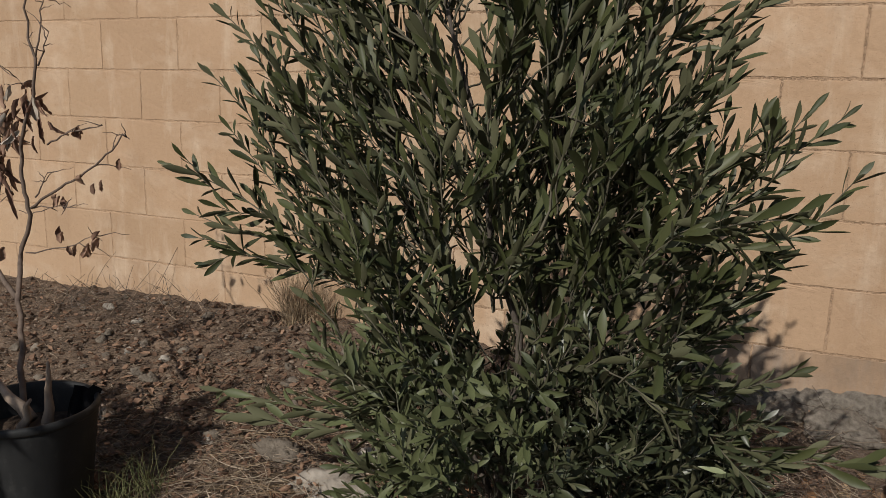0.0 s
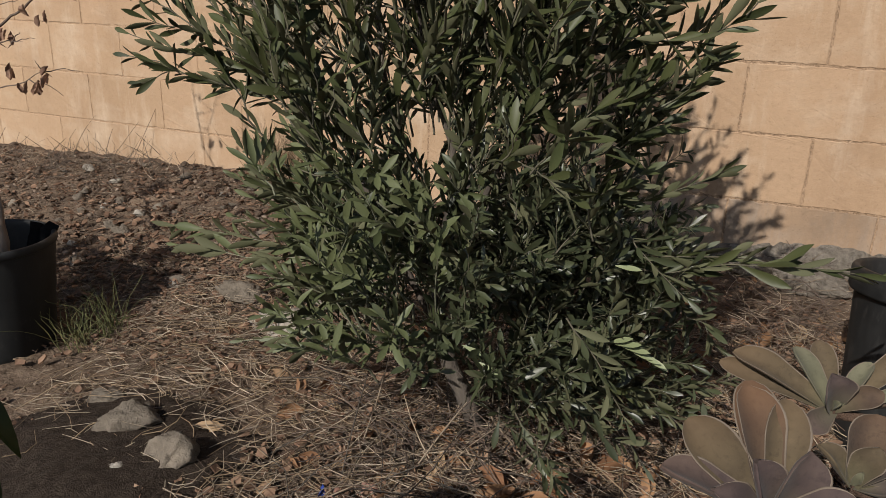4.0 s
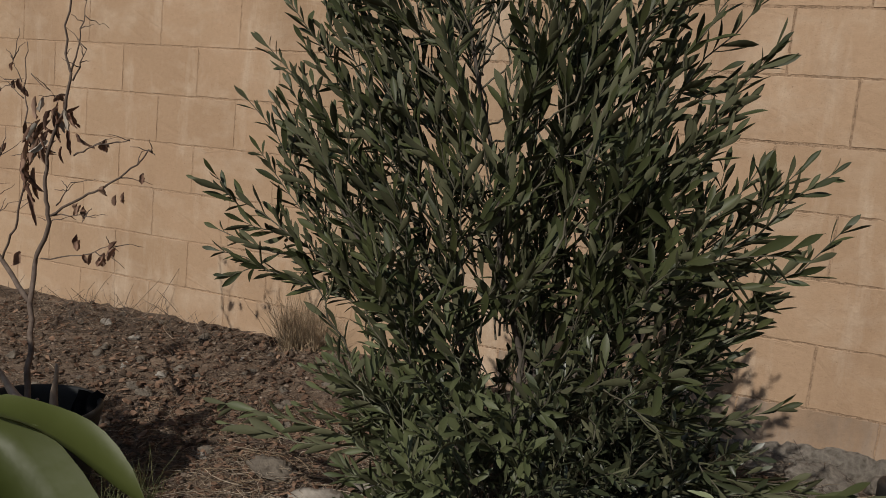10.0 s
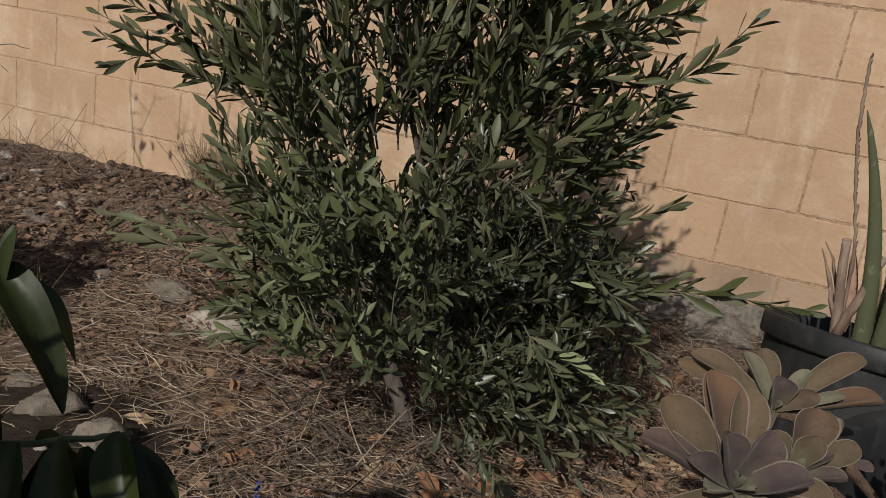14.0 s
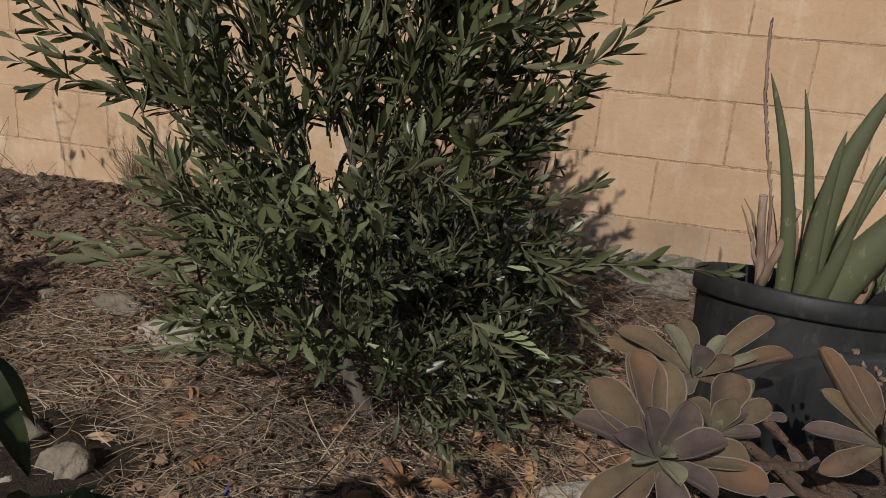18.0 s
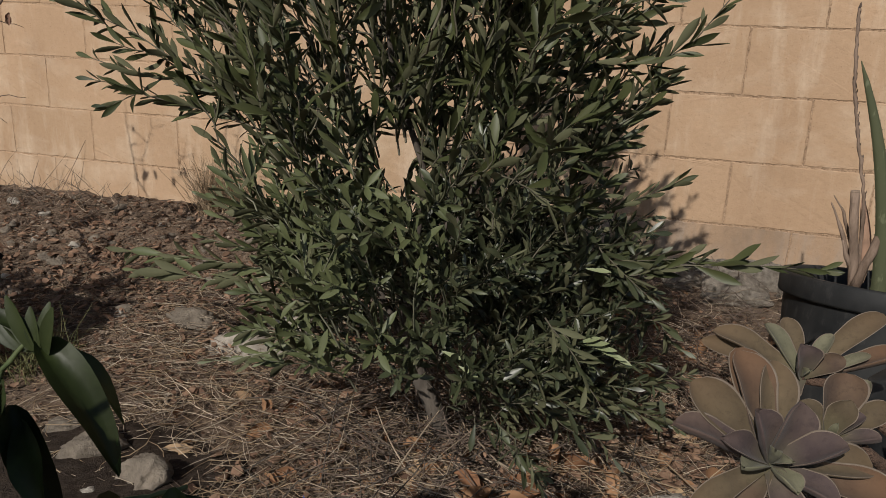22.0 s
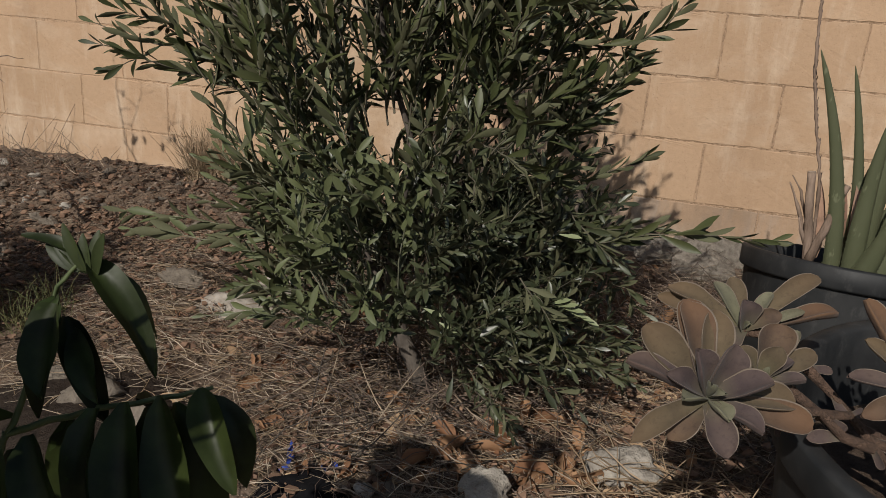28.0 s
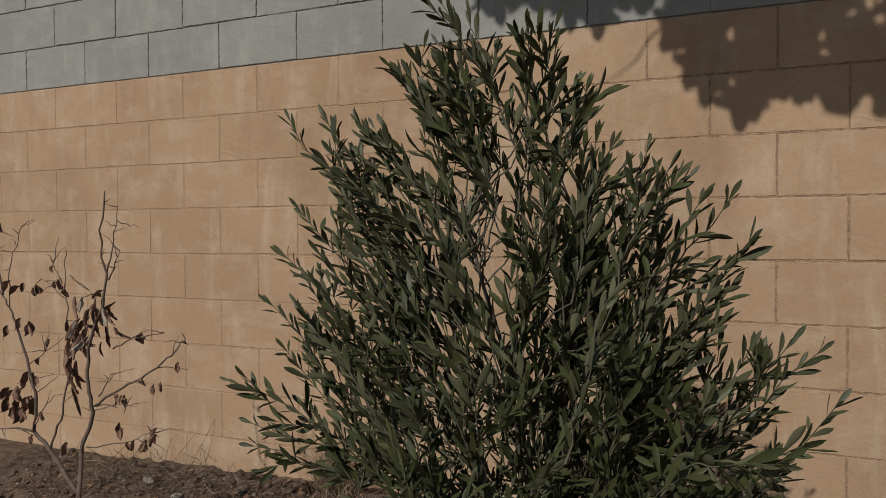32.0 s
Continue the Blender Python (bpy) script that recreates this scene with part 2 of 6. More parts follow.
DEAD_LEAF = leaf_material("withered_leaf", (0.13, 0.070, 0.050), (0.35, 0.225, 0.16), 0.85, 30, glow=0.08, vein=(0.11, 0.075, 0.05), spec=0.2)
PALE_DEAD = leaf_material("bleached_withered_leaf", (0.33, 0.29, 0.24), (0.45, 0.41, 0.35), 0.9, 30, glow=0.1, vein=(0.25, 0.2, 0.16), spec=0.2)
FALLEN = leaf_material("fallen_leaf", (0.16, 0.075, 0.038), (0.34, 0.20, 0.11), 0.8, 24, glow=0.08, vein=(0.13, 0.065, 0.035), spec=0.25)
FALLEN_TAN = leaf_material("tan_fallen_leaf", (0.30, 0.20, 0.12), (0.43, 0.31, 0.19), 0.85, 24, glow=0.08, vein=(0.22, 0.13, 0.075), spec=0.2)
STRAW = simple("dry_straw", (0.20, 0.15, 0.105), (0.50, 0.41, 0.31), 12, 0.85, 0.0, by="island", spread=0.85, spec=0.25)
STRAW_PALE = simple("bleached_straw", (0.36, 0.29, 0.21), (0.58, 0.49, 0.38), 12, 0.8, 0.0, by="island", spread=0.6, spec=0.3)
STRAW_GOLD = simple("golden_straw", (0.24, 0.165, 0.10), (0.42, 0.32, 0.21), 12, 0.8, 0.0, by="island", spread=0.6, spec=0.3)
TUFT_STRAW = simple("pale_dry_grass", (0.30, 0.215, 0.135), (0.48, 0.375, 0.25), 12, 0.8, 0.0, by="island", spread=0.6, spec=0.25)
WEED = leaf_material("weed_blade", (0.07, 0.085, 0.03), (0.15, 0.15, 0.06), 0.6, by="island", vein=(0.2, 0.17, 0.08))


def pot_plastic(name, base, dust, amount):
    k = Mat(name, 0.42, spec=0.3)
    d = k.noise(9, 6, 0.7, (1, 1, 0.6))
    s = k.noise(24, 6, 0.75, (1.5, 1.5, 0.8))
    c = k.mix(k.ramp(d, (0.42, (0, 0, 0)), (0.75, (amount, amount, amount))), base, dust)
    c = k.mix(k.ramp(s, (0.55, (0, 0, 0)), (0.78, (0.45, 0.45, 0.45))), c, dust)
    k.colour(c)
    k.link(k.ramp(d, (0.3, (0.5, 0.5, 0.5)), (0.8, (0.85, 0.85, 0.85))), k.b.inputs["Roughness"])
    k.bump(s, 0.15, 0.002)
    return k.m


POT_BLACK = pot_plastic("black_pot_plastic", (0.010, 0.011, 0.012), (0.085, 0.082, 0.079), 0.25)
POT_GREEN = pot_plastic("dark_pot_plastic", (0.010, 0.011, 0.012), (0.06, 0.060, 0.058), 0.3)
POT_SOIL = simple("potting_soil", (0.04, 0.028, 0.02), (0.11, 0.08, 0.06), 40, 0.95, 0.9, 0.01, spec=0.1)


def aloe_material():
    k = Mat("aloe_skin", 0.55, spec=0.25)
    c = k.mix(k.noise(5, 4, 0.6), (0.048, 0.055, 0.030), (0.094, 0.101, 0.056))
    c = k.mix(k.ramp(k.noise(16, 5, 0.7, (2, 2, 0.5)), (0.62, (0, 0, 0)), (0.82, (0.6, 0.6, 0.6))), c, (0.20, 0.175, 0.10))
    c = k.mix(k.ramp(k.noise(48, 3, 0.55, (1.6, 1.6, 0.5)), (0.64, (0, 0, 0)), (0.72, (0.55, 0.55, 0.55))), c, (0.17, 0.18, 0.11))
    k.colour(c).bump(k.noise(90, 3, 0.6), 0.2, 0.002).bump(k.noise(14, 4, 0.6, (2, 2, 0.6)), 0.3, 0.004)
    return k.m


def succulent_material(name, dull, warm, tip):
    """Felted succulent skin: two tones in blotches, browner towards the tip."""
    k = Mat(name, 0.8, spec=0.12)
    c = k.mix(k.ramp(k.noise(26, 4, 0.6), (0.35, (0, 0, 0)), (0.7, (1, 1, 1))), dull, warm)
    c = k.mix(k.ramp(k.noise(60, 5, 0.7), (0.6, (0, 0, 0)), (0.8, (0.5, 0.5, 0.5))), c, tuple(1.35 * v for v in warm))
    c = k.mix(k.ramp(k.noise(170, 3, 0.7), (0.32, (0.4, 0.4, 0.4)), (0.48, (0, 0, 0))), c, tuple(0.6 * v for v in dull))
    sep = k.t.nodes.new("ShaderNodeSeparateXYZ")
    k.link(k.t.nodes.new("ShaderNodeTexCoord").outputs["Object"], sep.inputs[0])
    c = k.mix(k.ramp(sep.outputs["Y"], (0.0, (0.5, 0.5, 0.5)), (0.03, (0, 0, 0))), c, (0.105, 0.105, 0.062))
    c = k.mix(k.ramp(sep.outputs["Y"], (0.045, (0, 0, 0)), (0.09, (0.6, 0.6, 0.6))), c, tip)
    k.colour(c).bump(k.noise(190, 3, 0.7), 0.35, 0.001).bump(k.noise(35, 4, 0.6), 0.3, 0.003)
    k.b.inputs["Sheen Weight"].default_value = 0.06
    k.b.inputs["Sheen Roughness"].default_value = 0.5
    return k.m


ALOE = aloe_material()
SUCC = succulent_material("mauve_succulent_skin", (0.054, 0.040, 0.040), (0.086, 0.063, 0.054), (0.088, 0.058, 0.044))
SUCC_TAN = succulent_material("tan_succulent_skin", (0.072, 0.055, 0.036), (0.112, 0.085, 0.052), (0.106, 0.070, 0.041))
SUCC_RUST = succulent_material("rusty_succulent_skin", (0.066, 0.046, 0.035), (0.104, 0.070, 0.046), (0.128, 0.069, 0.038))
SUCC_PALE = succulent_material("grey_green_succulent_skin", (0.094, 0.092, 0.062), (0.140, 0.133, 0.088), (0.100, 0.080, 0.054))
SUCC_EDGE = simple("succulent_leaf_margin", (0.115, 0.090, 0.070), (0.17, 0.138, 0.108), 60, 0.75, 0.1, 0.001, spec=0.15)
SUCC_STEM = simple("succulent_stem", (0.045, 0.028, 0.020), (0.14, 0.085, 0.058), 60, 0.85, 1.0, 0.006, (1, 1, 1))
CITRUS = leaf_material("citrus_leaf_upper", (0.010, 0.015, 0.004), (0.027, 0.037, 0.010), 0.45, 22, glow=0.30, vein=(0.075, 0.105, 0.028), spec=0.28)
CITRUS_UNDER = leaf_material("citrus_leaf_under", (0.020, 0.034, 0.009), (0.04, 0.06, 0.016), 0.6, 14, glow=0.25, vein=(0.07, 0.10, 0.03), spec=0.2)
# brighter copy of CITRUS: sunlight on the highest leaves put into the colour
CITRUS_SUNLIT = leaf_material("sunlit_citrus_leaf", (0.036, 0.048, 0.008), (0.078, 0.090, 0.017), 0.45, 14, glow=0.35, vein=(0.12, 0.14, 0.04), spec=0.28)
CITRUS_TENDER = leaf_material("citrus_young_leaf", (0.018, 0.026, 0.009), (0.036, 0.048, 0.017), 0.5, 14, glow=0.25, vein=(0.12, 0.15, 0.06), spec=0.3)
CITRUS_STEM = simple("citrus_shoot", (0.04, 0.06, 0.02), (0.10, 0.12, 0.045), 30, 0.6, 0.2, 0.002)
CHIP = simple("bark_chips", (0.13, 0.075, 0.050), (0.33, 0.215, 0.145), 30, 0.9, 0.4, 0.003, by="island", spread=0.9, spec=0.2)
VINE_LEAF = leaf_material("vine_leaf", (0.03, 0.06, 0.02), (0.06, 0.10, 0.03), 0.5, 14, glow=0.0)
BLUE_PLASTIC = simple("torn_blue_plastic", (0.015, 0.03, 0.16), (0.04, 0.07, 0.28), 50, 0.4, 0.2, 0.002)
# black of the pot's plastic sheet, also used to paint a shadow on the soil
BLACK_SHEET_SHADE = simple("black_sheet_and_shade", (0.005, 0.005, 0.006), (0.012, 0.012, 0.013), 30, 0.95, 0.6, 0.004, spec=0.05)
PINK_BUD = simple("pink_flower_buds", (0.11, 0.075, 0.055), (0.18, 0.130, 0.098), 80, 0.6, 0.2, 0.001)


# ---- mesh helpers ----
def mesh_of(name, verts, faces, mats, index=None, smooth=True):
    me = bpy.data.meshes.new(name)
    me.from_pydata([tuple(v) for v in verts], [], faces)
    for m in mats:
        me.materials.append(m)
    if index is not None:
        me.polygons.foreach_set("material_index", index)
    if smooth:
        me.polygons.foreach_set("use_smooth", [True] * len(me.polygons))
    me.update()
    return me


def piece(name, me, parent=None, m=None, label=""):
    """One mesh object, under a thing or a part."""
    ob = new(name, me)
    if parent is not None:
        ob.parent = parent
    if m is not None:
        ob.matrix_basis = m
    return tagged(ob, label)


def thing(name, at, label, category, group="", kind=""):
    ob = new(name)
    ob.empty_display_size = 0.05
    ob.location = at
    return tagged(ob, label, category, group, kind)


class Soup:
    """Gathers many small shapes into one mesh."""

    def __init__(self):
        self.v, self.f, self.i = [], [], []

    def add(self, verts, faces, index=0):
        n = len(self.v)
        self.v.extend(verts)
        self.f.extend([tuple(a + n for a in f) for f in faces])
        self.i.extend(index if isinstance(index, list) else [index] * len(faces))

    def mesh(self, name, mats, smooth=True):
        return mesh_of(name, self.v, self.f, mats, self.i, smooth)


def tube(points, radii, sides=6, cap=True):
    """Vertices and faces of a round rod through the points."""
    pts = [Vector(p) for p in points]
    verts, faces = [], []
    ref = Vector((0.31, 0.47, 0.83))
    for i, p in enumerate(pts):
        t = (pts[min(i + 1, len(pts) - 1)] - pts[max(i - 1, 0)]).normalized()
        a = t.cross(ref)
        if a.length < 0.05:
            a = t.cross(Vector((1, 0, 0)))
        a.normalize()
        b = t.cross(a)
        for s in range(sides):
            w = 2 * math.pi * s / sides
            verts.append(p + radii[i] * (math.cos(w) * a + math.sin(w) * b))
    for i in range(len(pts) - 1):
        for s in range(sides):
            n = (s + 1) % sides
            faces.append((i * sides + s, i * sides + n, (i + 1) * sides + n, (i + 1) * sides + s))
    if cap:
        faces.append(tuple(range(sides))[::-1])
        faces.append(tuple(range((len(pts) - 1) * sides, len(pts) * sides)))
    return verts, faces


def bent(p0, p1, lift, wobble, n, rng):
    """A curved run of points from p0 to p1; lift bows it upwards."""
    p0, p1 = Vector(p0), Vector(p1)
    length = (p1 - p0).length
    mid = (p0 + p1) / 2 + Vector((0, 0, lift * length))
    out = []
    for i in range(n + 1):
        u = i / n
        p = (1 - u) ** 2 * p0 + 2 * u * (1 - u) * mid + u * u * p1
        if 0 < i < n and wobble:
            p = p + Vector((rng.gauss(0, 1), rng.gauss(0, 1), rng.gauss(0, 1))) * wobble * length
        out.append(p)
    return out


def blade(length, width, rows, shape, bow, fold, thick, mats, two=True, wave=0.0, name="leaf", seed=0):
    """A leaf along +y, upper side to +z. shape(u) gives the half-width share; bow droops the tip; fold lifts the margins."""
    rng = random.Random(seed)
    verts, faces, index = [], [], []
    cols = (-1.0, -0.5, 0.0, 0.5, 1.0) if width > 0.02 else (-1.0, 0.0, 1.0)
    nc = len(cols)
    phase = rng.uniform(0, 6)
    for layer in range(2 if two else 1):
        for r in range(rows + 1):
            u = r / rows
            w = max(0.02, shape(u)) * width / 2
            for c in cols:
                z = -bow * length * u * u + fold * abs(c) * w + wave * width * math.sin(7 * u + phase + (1.5 if c > 0 else 0)) * abs(c)
                t = thick * (1 - abs(c) ** 3) * max(0.15, shape(u))
                verts.append(Vector((c * w, length * u * (1 - 0.18 * abs(bow) * u), z + (t / 2 if layer == 0 else -t / 2 - 0.0002))))
    per = (rows + 1) * nc
    for layer in range(2 if two else 1):
        for r in range(rows):
            for c in range(nc - 1):
                a = layer * per + r * nc + c
                q = (a, a + 1, a + 1 + nc, a + nc)
                faces.append(q if layer == 0 else q[::-1])
                index.append(layer if len(mats) > 1 else 0)
    return mesh_of(name, verts, faces, mats, index)


def along(at, way, up):
    """A pose whose y runs along way and whose z is near up."""
    y = Vector(way).normalized()
    z = Vector(up) - Vector(up).dot(y) * y
    if z.length < 1e-4:
        z = y.orthogonal()
    z.normalize()
    x = y.cross(z)
    return Matrix(((x.x, y.x, z.x, at[0]), (x.y, y.y, z.y, at[1]), (x.z, y.z, z.z, at[2]), (0, 0, 0, 1)))


def lance(u):
    return math.sin(math.pi * min(1, u ** 0.9 * 0.96 + 0.02)) ** 0.62 * (0.92 + 0.12 * u)


def oval(u):
    return math.sin(math.pi * min(1, u ** 0.85 * 0.98 + 0.015)) ** 0.62


def paddle(u):
    """Half-width of a succulent leaf: narrow foot, broadest near the rounded tip."""
    return min(1.0, 0.46 + 0.84 * u) * (1 - max(0.0, (u - 0.64) / 0.36) ** 2.5) ** 0.5 if u < 1 else 0.0


def lump(size, seed, subdiv=2, rough=0.25, flat=0.7):
    """A rounded, uneven stone about size across."""
    bm = bmesh.new()
    bmesh.ops.create_icosphere(bm, subdivisions=subdiv, radius=0.5)
    off = Vector((seed * 3.7, seed * 1.3, seed * 2.1))
    for v in bm.verts:
        n = noise.noise(v.co * 2.2 + off) * rough + noise.noise(v.co * 5 + off) * rough * 0.5 + noise.noise(v.co * 11 + off) * rough * 0.22
        for k in range(5):                      # flat faces where it broke
            cut = Vector((math.sin(seed * 5.1 + k * 2.3), math.cos(seed * 3.3 + k * 1.7), math.sin(seed + k * 4.1))).normalized()
            over = v.co.normalized().dot(cut) * 0.5 * (1 + n) - 0.37
            if over > 0 and rough > 0.1:
                v.co -= cut * over * 0.9
        v.co = v.co * (1 + n)
        v.co.x *= size[0]
        v.co.y *= size[1]
        v.co.z *= size[2] * (flat if v.co.z < 0 else 1)
    return bm


def bm_mesh(name, bm, mats, smooth=True):
    me = bpy.data.meshes.new(name)
    bm.to_mesh(me)
    bm.free()
    for m in mats:
        me.materials.append(m)
    if smooth:
        me.polygons.foreach_set("use_smooth", [True] * len(me.polygons))
    return me


# ---- ground ----
WALL_Y = 2.55


def rise(x, y):
    """Height of the soil: level in front, gently rising to the wall, banked up against its far end."""
    back = max(0.0, min(1.0, (y - 1.4) / 1.1))
    s = -0.03 + (0.085 + 0.06 * max(0.0, min(1.0, (-x - 0.3) / 0.9)) - 0.04 * max(0.0, min(1.0, (-x - 1.7) / 1.2))) * back
    return s - 0.045 * max(0.0, min(1.0, (-x - 1.0) / 0.6)) * max(0.0, 1 - abs(y - 1.1) / 0.7)


def ground_z(x, y):
    z = rise(x, y)
    if -3.6 < x < 1.6 and 0 < y < 2.7:
        p = Vector((x, y, 0))
        back = max(0.0, min(1.0, (y - 1.4) / 0.8)) * max(0.0, min(1.0, (-x - 0.5) / 0.5))
        z += 0.010 * noise.noise(p * 5) + (0.006 + 0.010 * back) * noise.noise(p * 14) + (0.003 + 0.010 * back) * noise.noise(p * 27)
    return z


def graded(a, b, step, far):
    """Coordinates that are close together from a to b and spread out to far on both sides."""
    core = [a + step * i for i in range(int(round((b - a) / step)) + 1)]
    left, right, s = [], [], step
    lo, hi = a, core[-1]
    while lo > -far:
        s *= 1.45
        lo, hi = lo - s, hi + s
        left.append(lo)
        right.append(hi)
    return left[::-1] + core + right


gx, gy = graded(-3.2, 0.9, 0.02, 70), graded(0.5, 2.62, 0.02, 70)
gverts = [(x, y, ground_z(x, y)) for y in gy for x in gx]
gfaces = [(j * len(gx) + i, j * len(gx) + i + 1, (j + 1) * len(gx) + i + 1, (j + 1) * len(gx) + i)
          for j in range(len(gy) - 1) for i in range(len(gx) - 1)]
ground = tagged(new("ground", mesh_of("ground", gverts, gfaces, [SOIL])), "dry brown garden soil with crumbs and small stones", "ground", "", "structure")

# ---- the block wall ----
BW, BH = 0.4064, 0.2032
JOINT_X, LINE_Z = 0.152, 1.862          # a joint of the running bond; the line where the grey courses begin
FIRST, LAST = -10, 4                    # courses from below the soil to the top


def block_mesh(name, seed, mat):
    """One block face with an uneven, rounded arris, 0.4 m wide, front at y = 0."""
    rng = random.Random(seed)
    hw, hh = BW / 2 - 0.0019, BH / 2 - 0.0024
    ring = []
    for a, b, n in (((-hw, -hh), (hw, -hh), 44), ((hw, -hh), (hw, hh), 22), ((hw, hh), (-hw, hh), 44), ((-hw, hh), (-hw, -hh), 22)):
        for i in range(n):
            u = i / n
            ring.append((a[0] + (b[0] - a[0]) * u + rng.gauss(0, 0.0009), a[1] + (b[1] - a[1]) * u + rng.gauss(0, 0.0009)))
    n = len(ring)
    verts = [Vector((x, 0.05, z)) for x, z in ring] + [Vector((x, 0.0022 + rng.uniform(-0.0008, 0.0012), z)) for x, z in ring]
    for x, z in ring:
        inset = rng.uniform(0.001, 0.0036)
        verts.append(Vector((x - math.copysign(inset, x) * (abs(x) > hw * 0.98), rng.uniform(-0.0006, 0.0006), z - math.copysign(inset, z) * (abs(z) > hh * 0.9))))
    faces = []
    for r in (0, 1):
        for i in range(n):
            j = (i + 1) % n
            faces.append((r * n + i, r * n + j, (r + 1) * n + j, (r + 1) * n + i))
    faces.append(tuple(range(2 * n, 3 * n)))
    return mesh_of(name, verts, faces, [mat], None, False)


wall = tagged(new("wall_north"), "long garden wall of peach painted concrete blocks", "wall", "", "structure")
wall.location = (0, WALL_Y, 0)


def slab(name, x0, x1, y0, y1, z0, z1, mat, parent):
    bm = bmesh.new()
    bmesh.ops.create_cube(bm, size=1)
    for v in bm.verts:
        v.co = Vector(((x0 + x1) / 2 + v.co.x * (x1 - x0), (y0 + y1) / 2 + v.co.y * (y1 - y0), (z0 + z1) / 2 + v.co.z * (z1 - z0)))
    return piece(name, bm_mesh(name, bm, [mat], False), parent)


slab("mortar_bed", -9, -1.25, 0.0018, 0.19, LINE_Z + FIRST * BH - 0.1, LINE_Z - 0.001, MORTAR_FULL, wall)
slab("mortar_bed", -1.25, 7, 0.0015, 0.19, LINE_Z + FIRST * BH - 0.1, LINE_Z - 0.001, MORTAR, wall)
slab("mortar_bed", -9, 7, 0.0055, 0.19, LINE_Z, LINE_Z + LAST * BH, MORTAR_GREY, wall)
slab("coping", -9, 7, -0.012, 0.205, LINE_Z + LAST * BH + 0.001, LINE_Z + LAST * BH + 0.06, CONCRETE, wall)
peach_blocks = [block_mesh("block", 10 + i, PEACH) for i in range(8)]
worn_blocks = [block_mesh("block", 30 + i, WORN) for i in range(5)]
grey_blocks = [block_mesh("block", 40 + i, GREY) for i in range(5)]
far_soup = {0: Soup(), 1: Soup()}
rng = random.Random(5)
for course in range(FIRST, LAST):
    for col in range(-22, 17):
        cx = JOINT_X + (col + (0.0 if course % 2 else 0.5)) * BW
        cz = LINE_Z + (course + 0.5) * BH
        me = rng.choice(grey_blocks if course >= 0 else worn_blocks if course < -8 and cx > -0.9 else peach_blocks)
        m = pose(cx + rng.gauss(0, 0.0008), rng.uniform(-0.0006, 0.0004), cz + rng.gauss(0, 0.0008), 0, rng.gauss(0, 0.10), rng.gauss(0, 0.04))
        if -4.2 < cx < 1.5:
            piece("block", me, wall, m)
        else:
            far_soup[int(course >= 0)].add([m @ v.co for v in me.vertices], [tuple(p.vertices) for p in me.polygons])
for k, mat in ((0, PEACH), (1, GREY)):
    tagged(piece("outer_blocks", far_soup[k].mesh("outer_blocks", [mat], False), wall), "", "", "", "stuff")

# rough footing that shows below the lowest course
rng = random.Random(8)
fx = [-1.4 + 0.014 * i for i in range(212)]
fverts, ffaces = [], []
for x in fx:
    h = 0.075 + 0.02 * noise.noise(Vector((x * 3, 0, 0))) + 0.05 * max(0, min(1, (x + 0.2) / 0.5))
    d = 0.035 + 0.012 * noise.noise(Vector((x * 9, 3, 0)))
    for j in range(9):
        u = j / 8
        y = WALL_Y - d - 0.03 + 0.035 * u if u < 0.7 else WALL_Y - d - 0.0055 + (d + 0.02) * (u - 0.7) / 0.3
        z = -0.02 + (h + 0.02) * min(1.0, u / 0.7) + 0.006 * max(0.0, u - 0.7) / 0.3
        q = Vector((x * 22, j * 0.9, 0))
        f = 0.012 * noise.noise(q) + 0.008 * noise.noise(q * 2.7) - 0.016 * max(0.0, 0.10 - abs(noise.noise(q * 0.5))) / 0.10
        fverts.append((x, y - f * (1 if u < 0.95 else 0), z + f * 0.7 * (1 if u < 0.95 else 0)))
for i in range(len(fx) - 1):
    for j in range(8):
        ffaces.append((i * 9 + j, (i + 1) * 9 + j, (i + 1) * 9 + j + 1, i * 9 + j + 1))
tagged(new("footing", mesh_of("footing", fverts, ffaces, [CONCRETE])), "rough grey concrete footing along the foot of the wall", "footing", "", "structure")


# ---- the olive bush ----
BASE = Vector((-0.36, 1.20, 0.06))
bush = thing("olive_bush", BASE, "dense young olive bush with dark grey-green leaves growing from dry soil", "bush")
inv = Matrix.Translation(-BASE)
bush.location, bush.scale = (-0.4235, 1.383, 0.008), (1.1, 1.1, 1.1)


def obov(u):
    """Half-width of an olive leaf: narrow foot, widest past the middle, blunt tip."""
    return 0.10 + 0.90 * (u / 0.58) ** 0.9 if u < 0.58 else max(0.0, 1 - ((u - 0.58) / 0.42) ** 1.9) ** 0.80


def leaf_kind(name, n, lo, hi, share, mats, seed):
    r = random.Random(seed)
    out = []
    for i in range(n):
        length = r.uniform(lo, hi)
        out.append(blade(length, length * r.uniform(*share), 6, obov, r.uniform(-0.10, 0.22), r.uniform(0.1, 0.6), 0.0008, mats, True, 0.04, name, seed + i))
    return out


crown_leaves = leaf_kind("leaf", 10, 0.045, 0.064, (0.195, 0.245), [OLIVE_TOP, OLIVE_UNDER], 100)
skirt_leaves = leaf_kind("leaf", 8, 0.038, 0.062, (0.20, 0.26), [LIT_YOUNG_TOP, OLIVE_UNDER], 140)
small_leaves = leaf_kind("leaf", 6, 0.028, 0.048, (0.20, 0.27), [SHADED_TOP, OLIVE_UNDER], 160)
pale_leaves = leaf_kind("leaf", 3, 0.05, 0.065, (0.2, 0.25), [PALE_LEAF, PALE_LEAF], 180)
leaf_list = []                                       # (mesh, pose)
twigs = Soup()


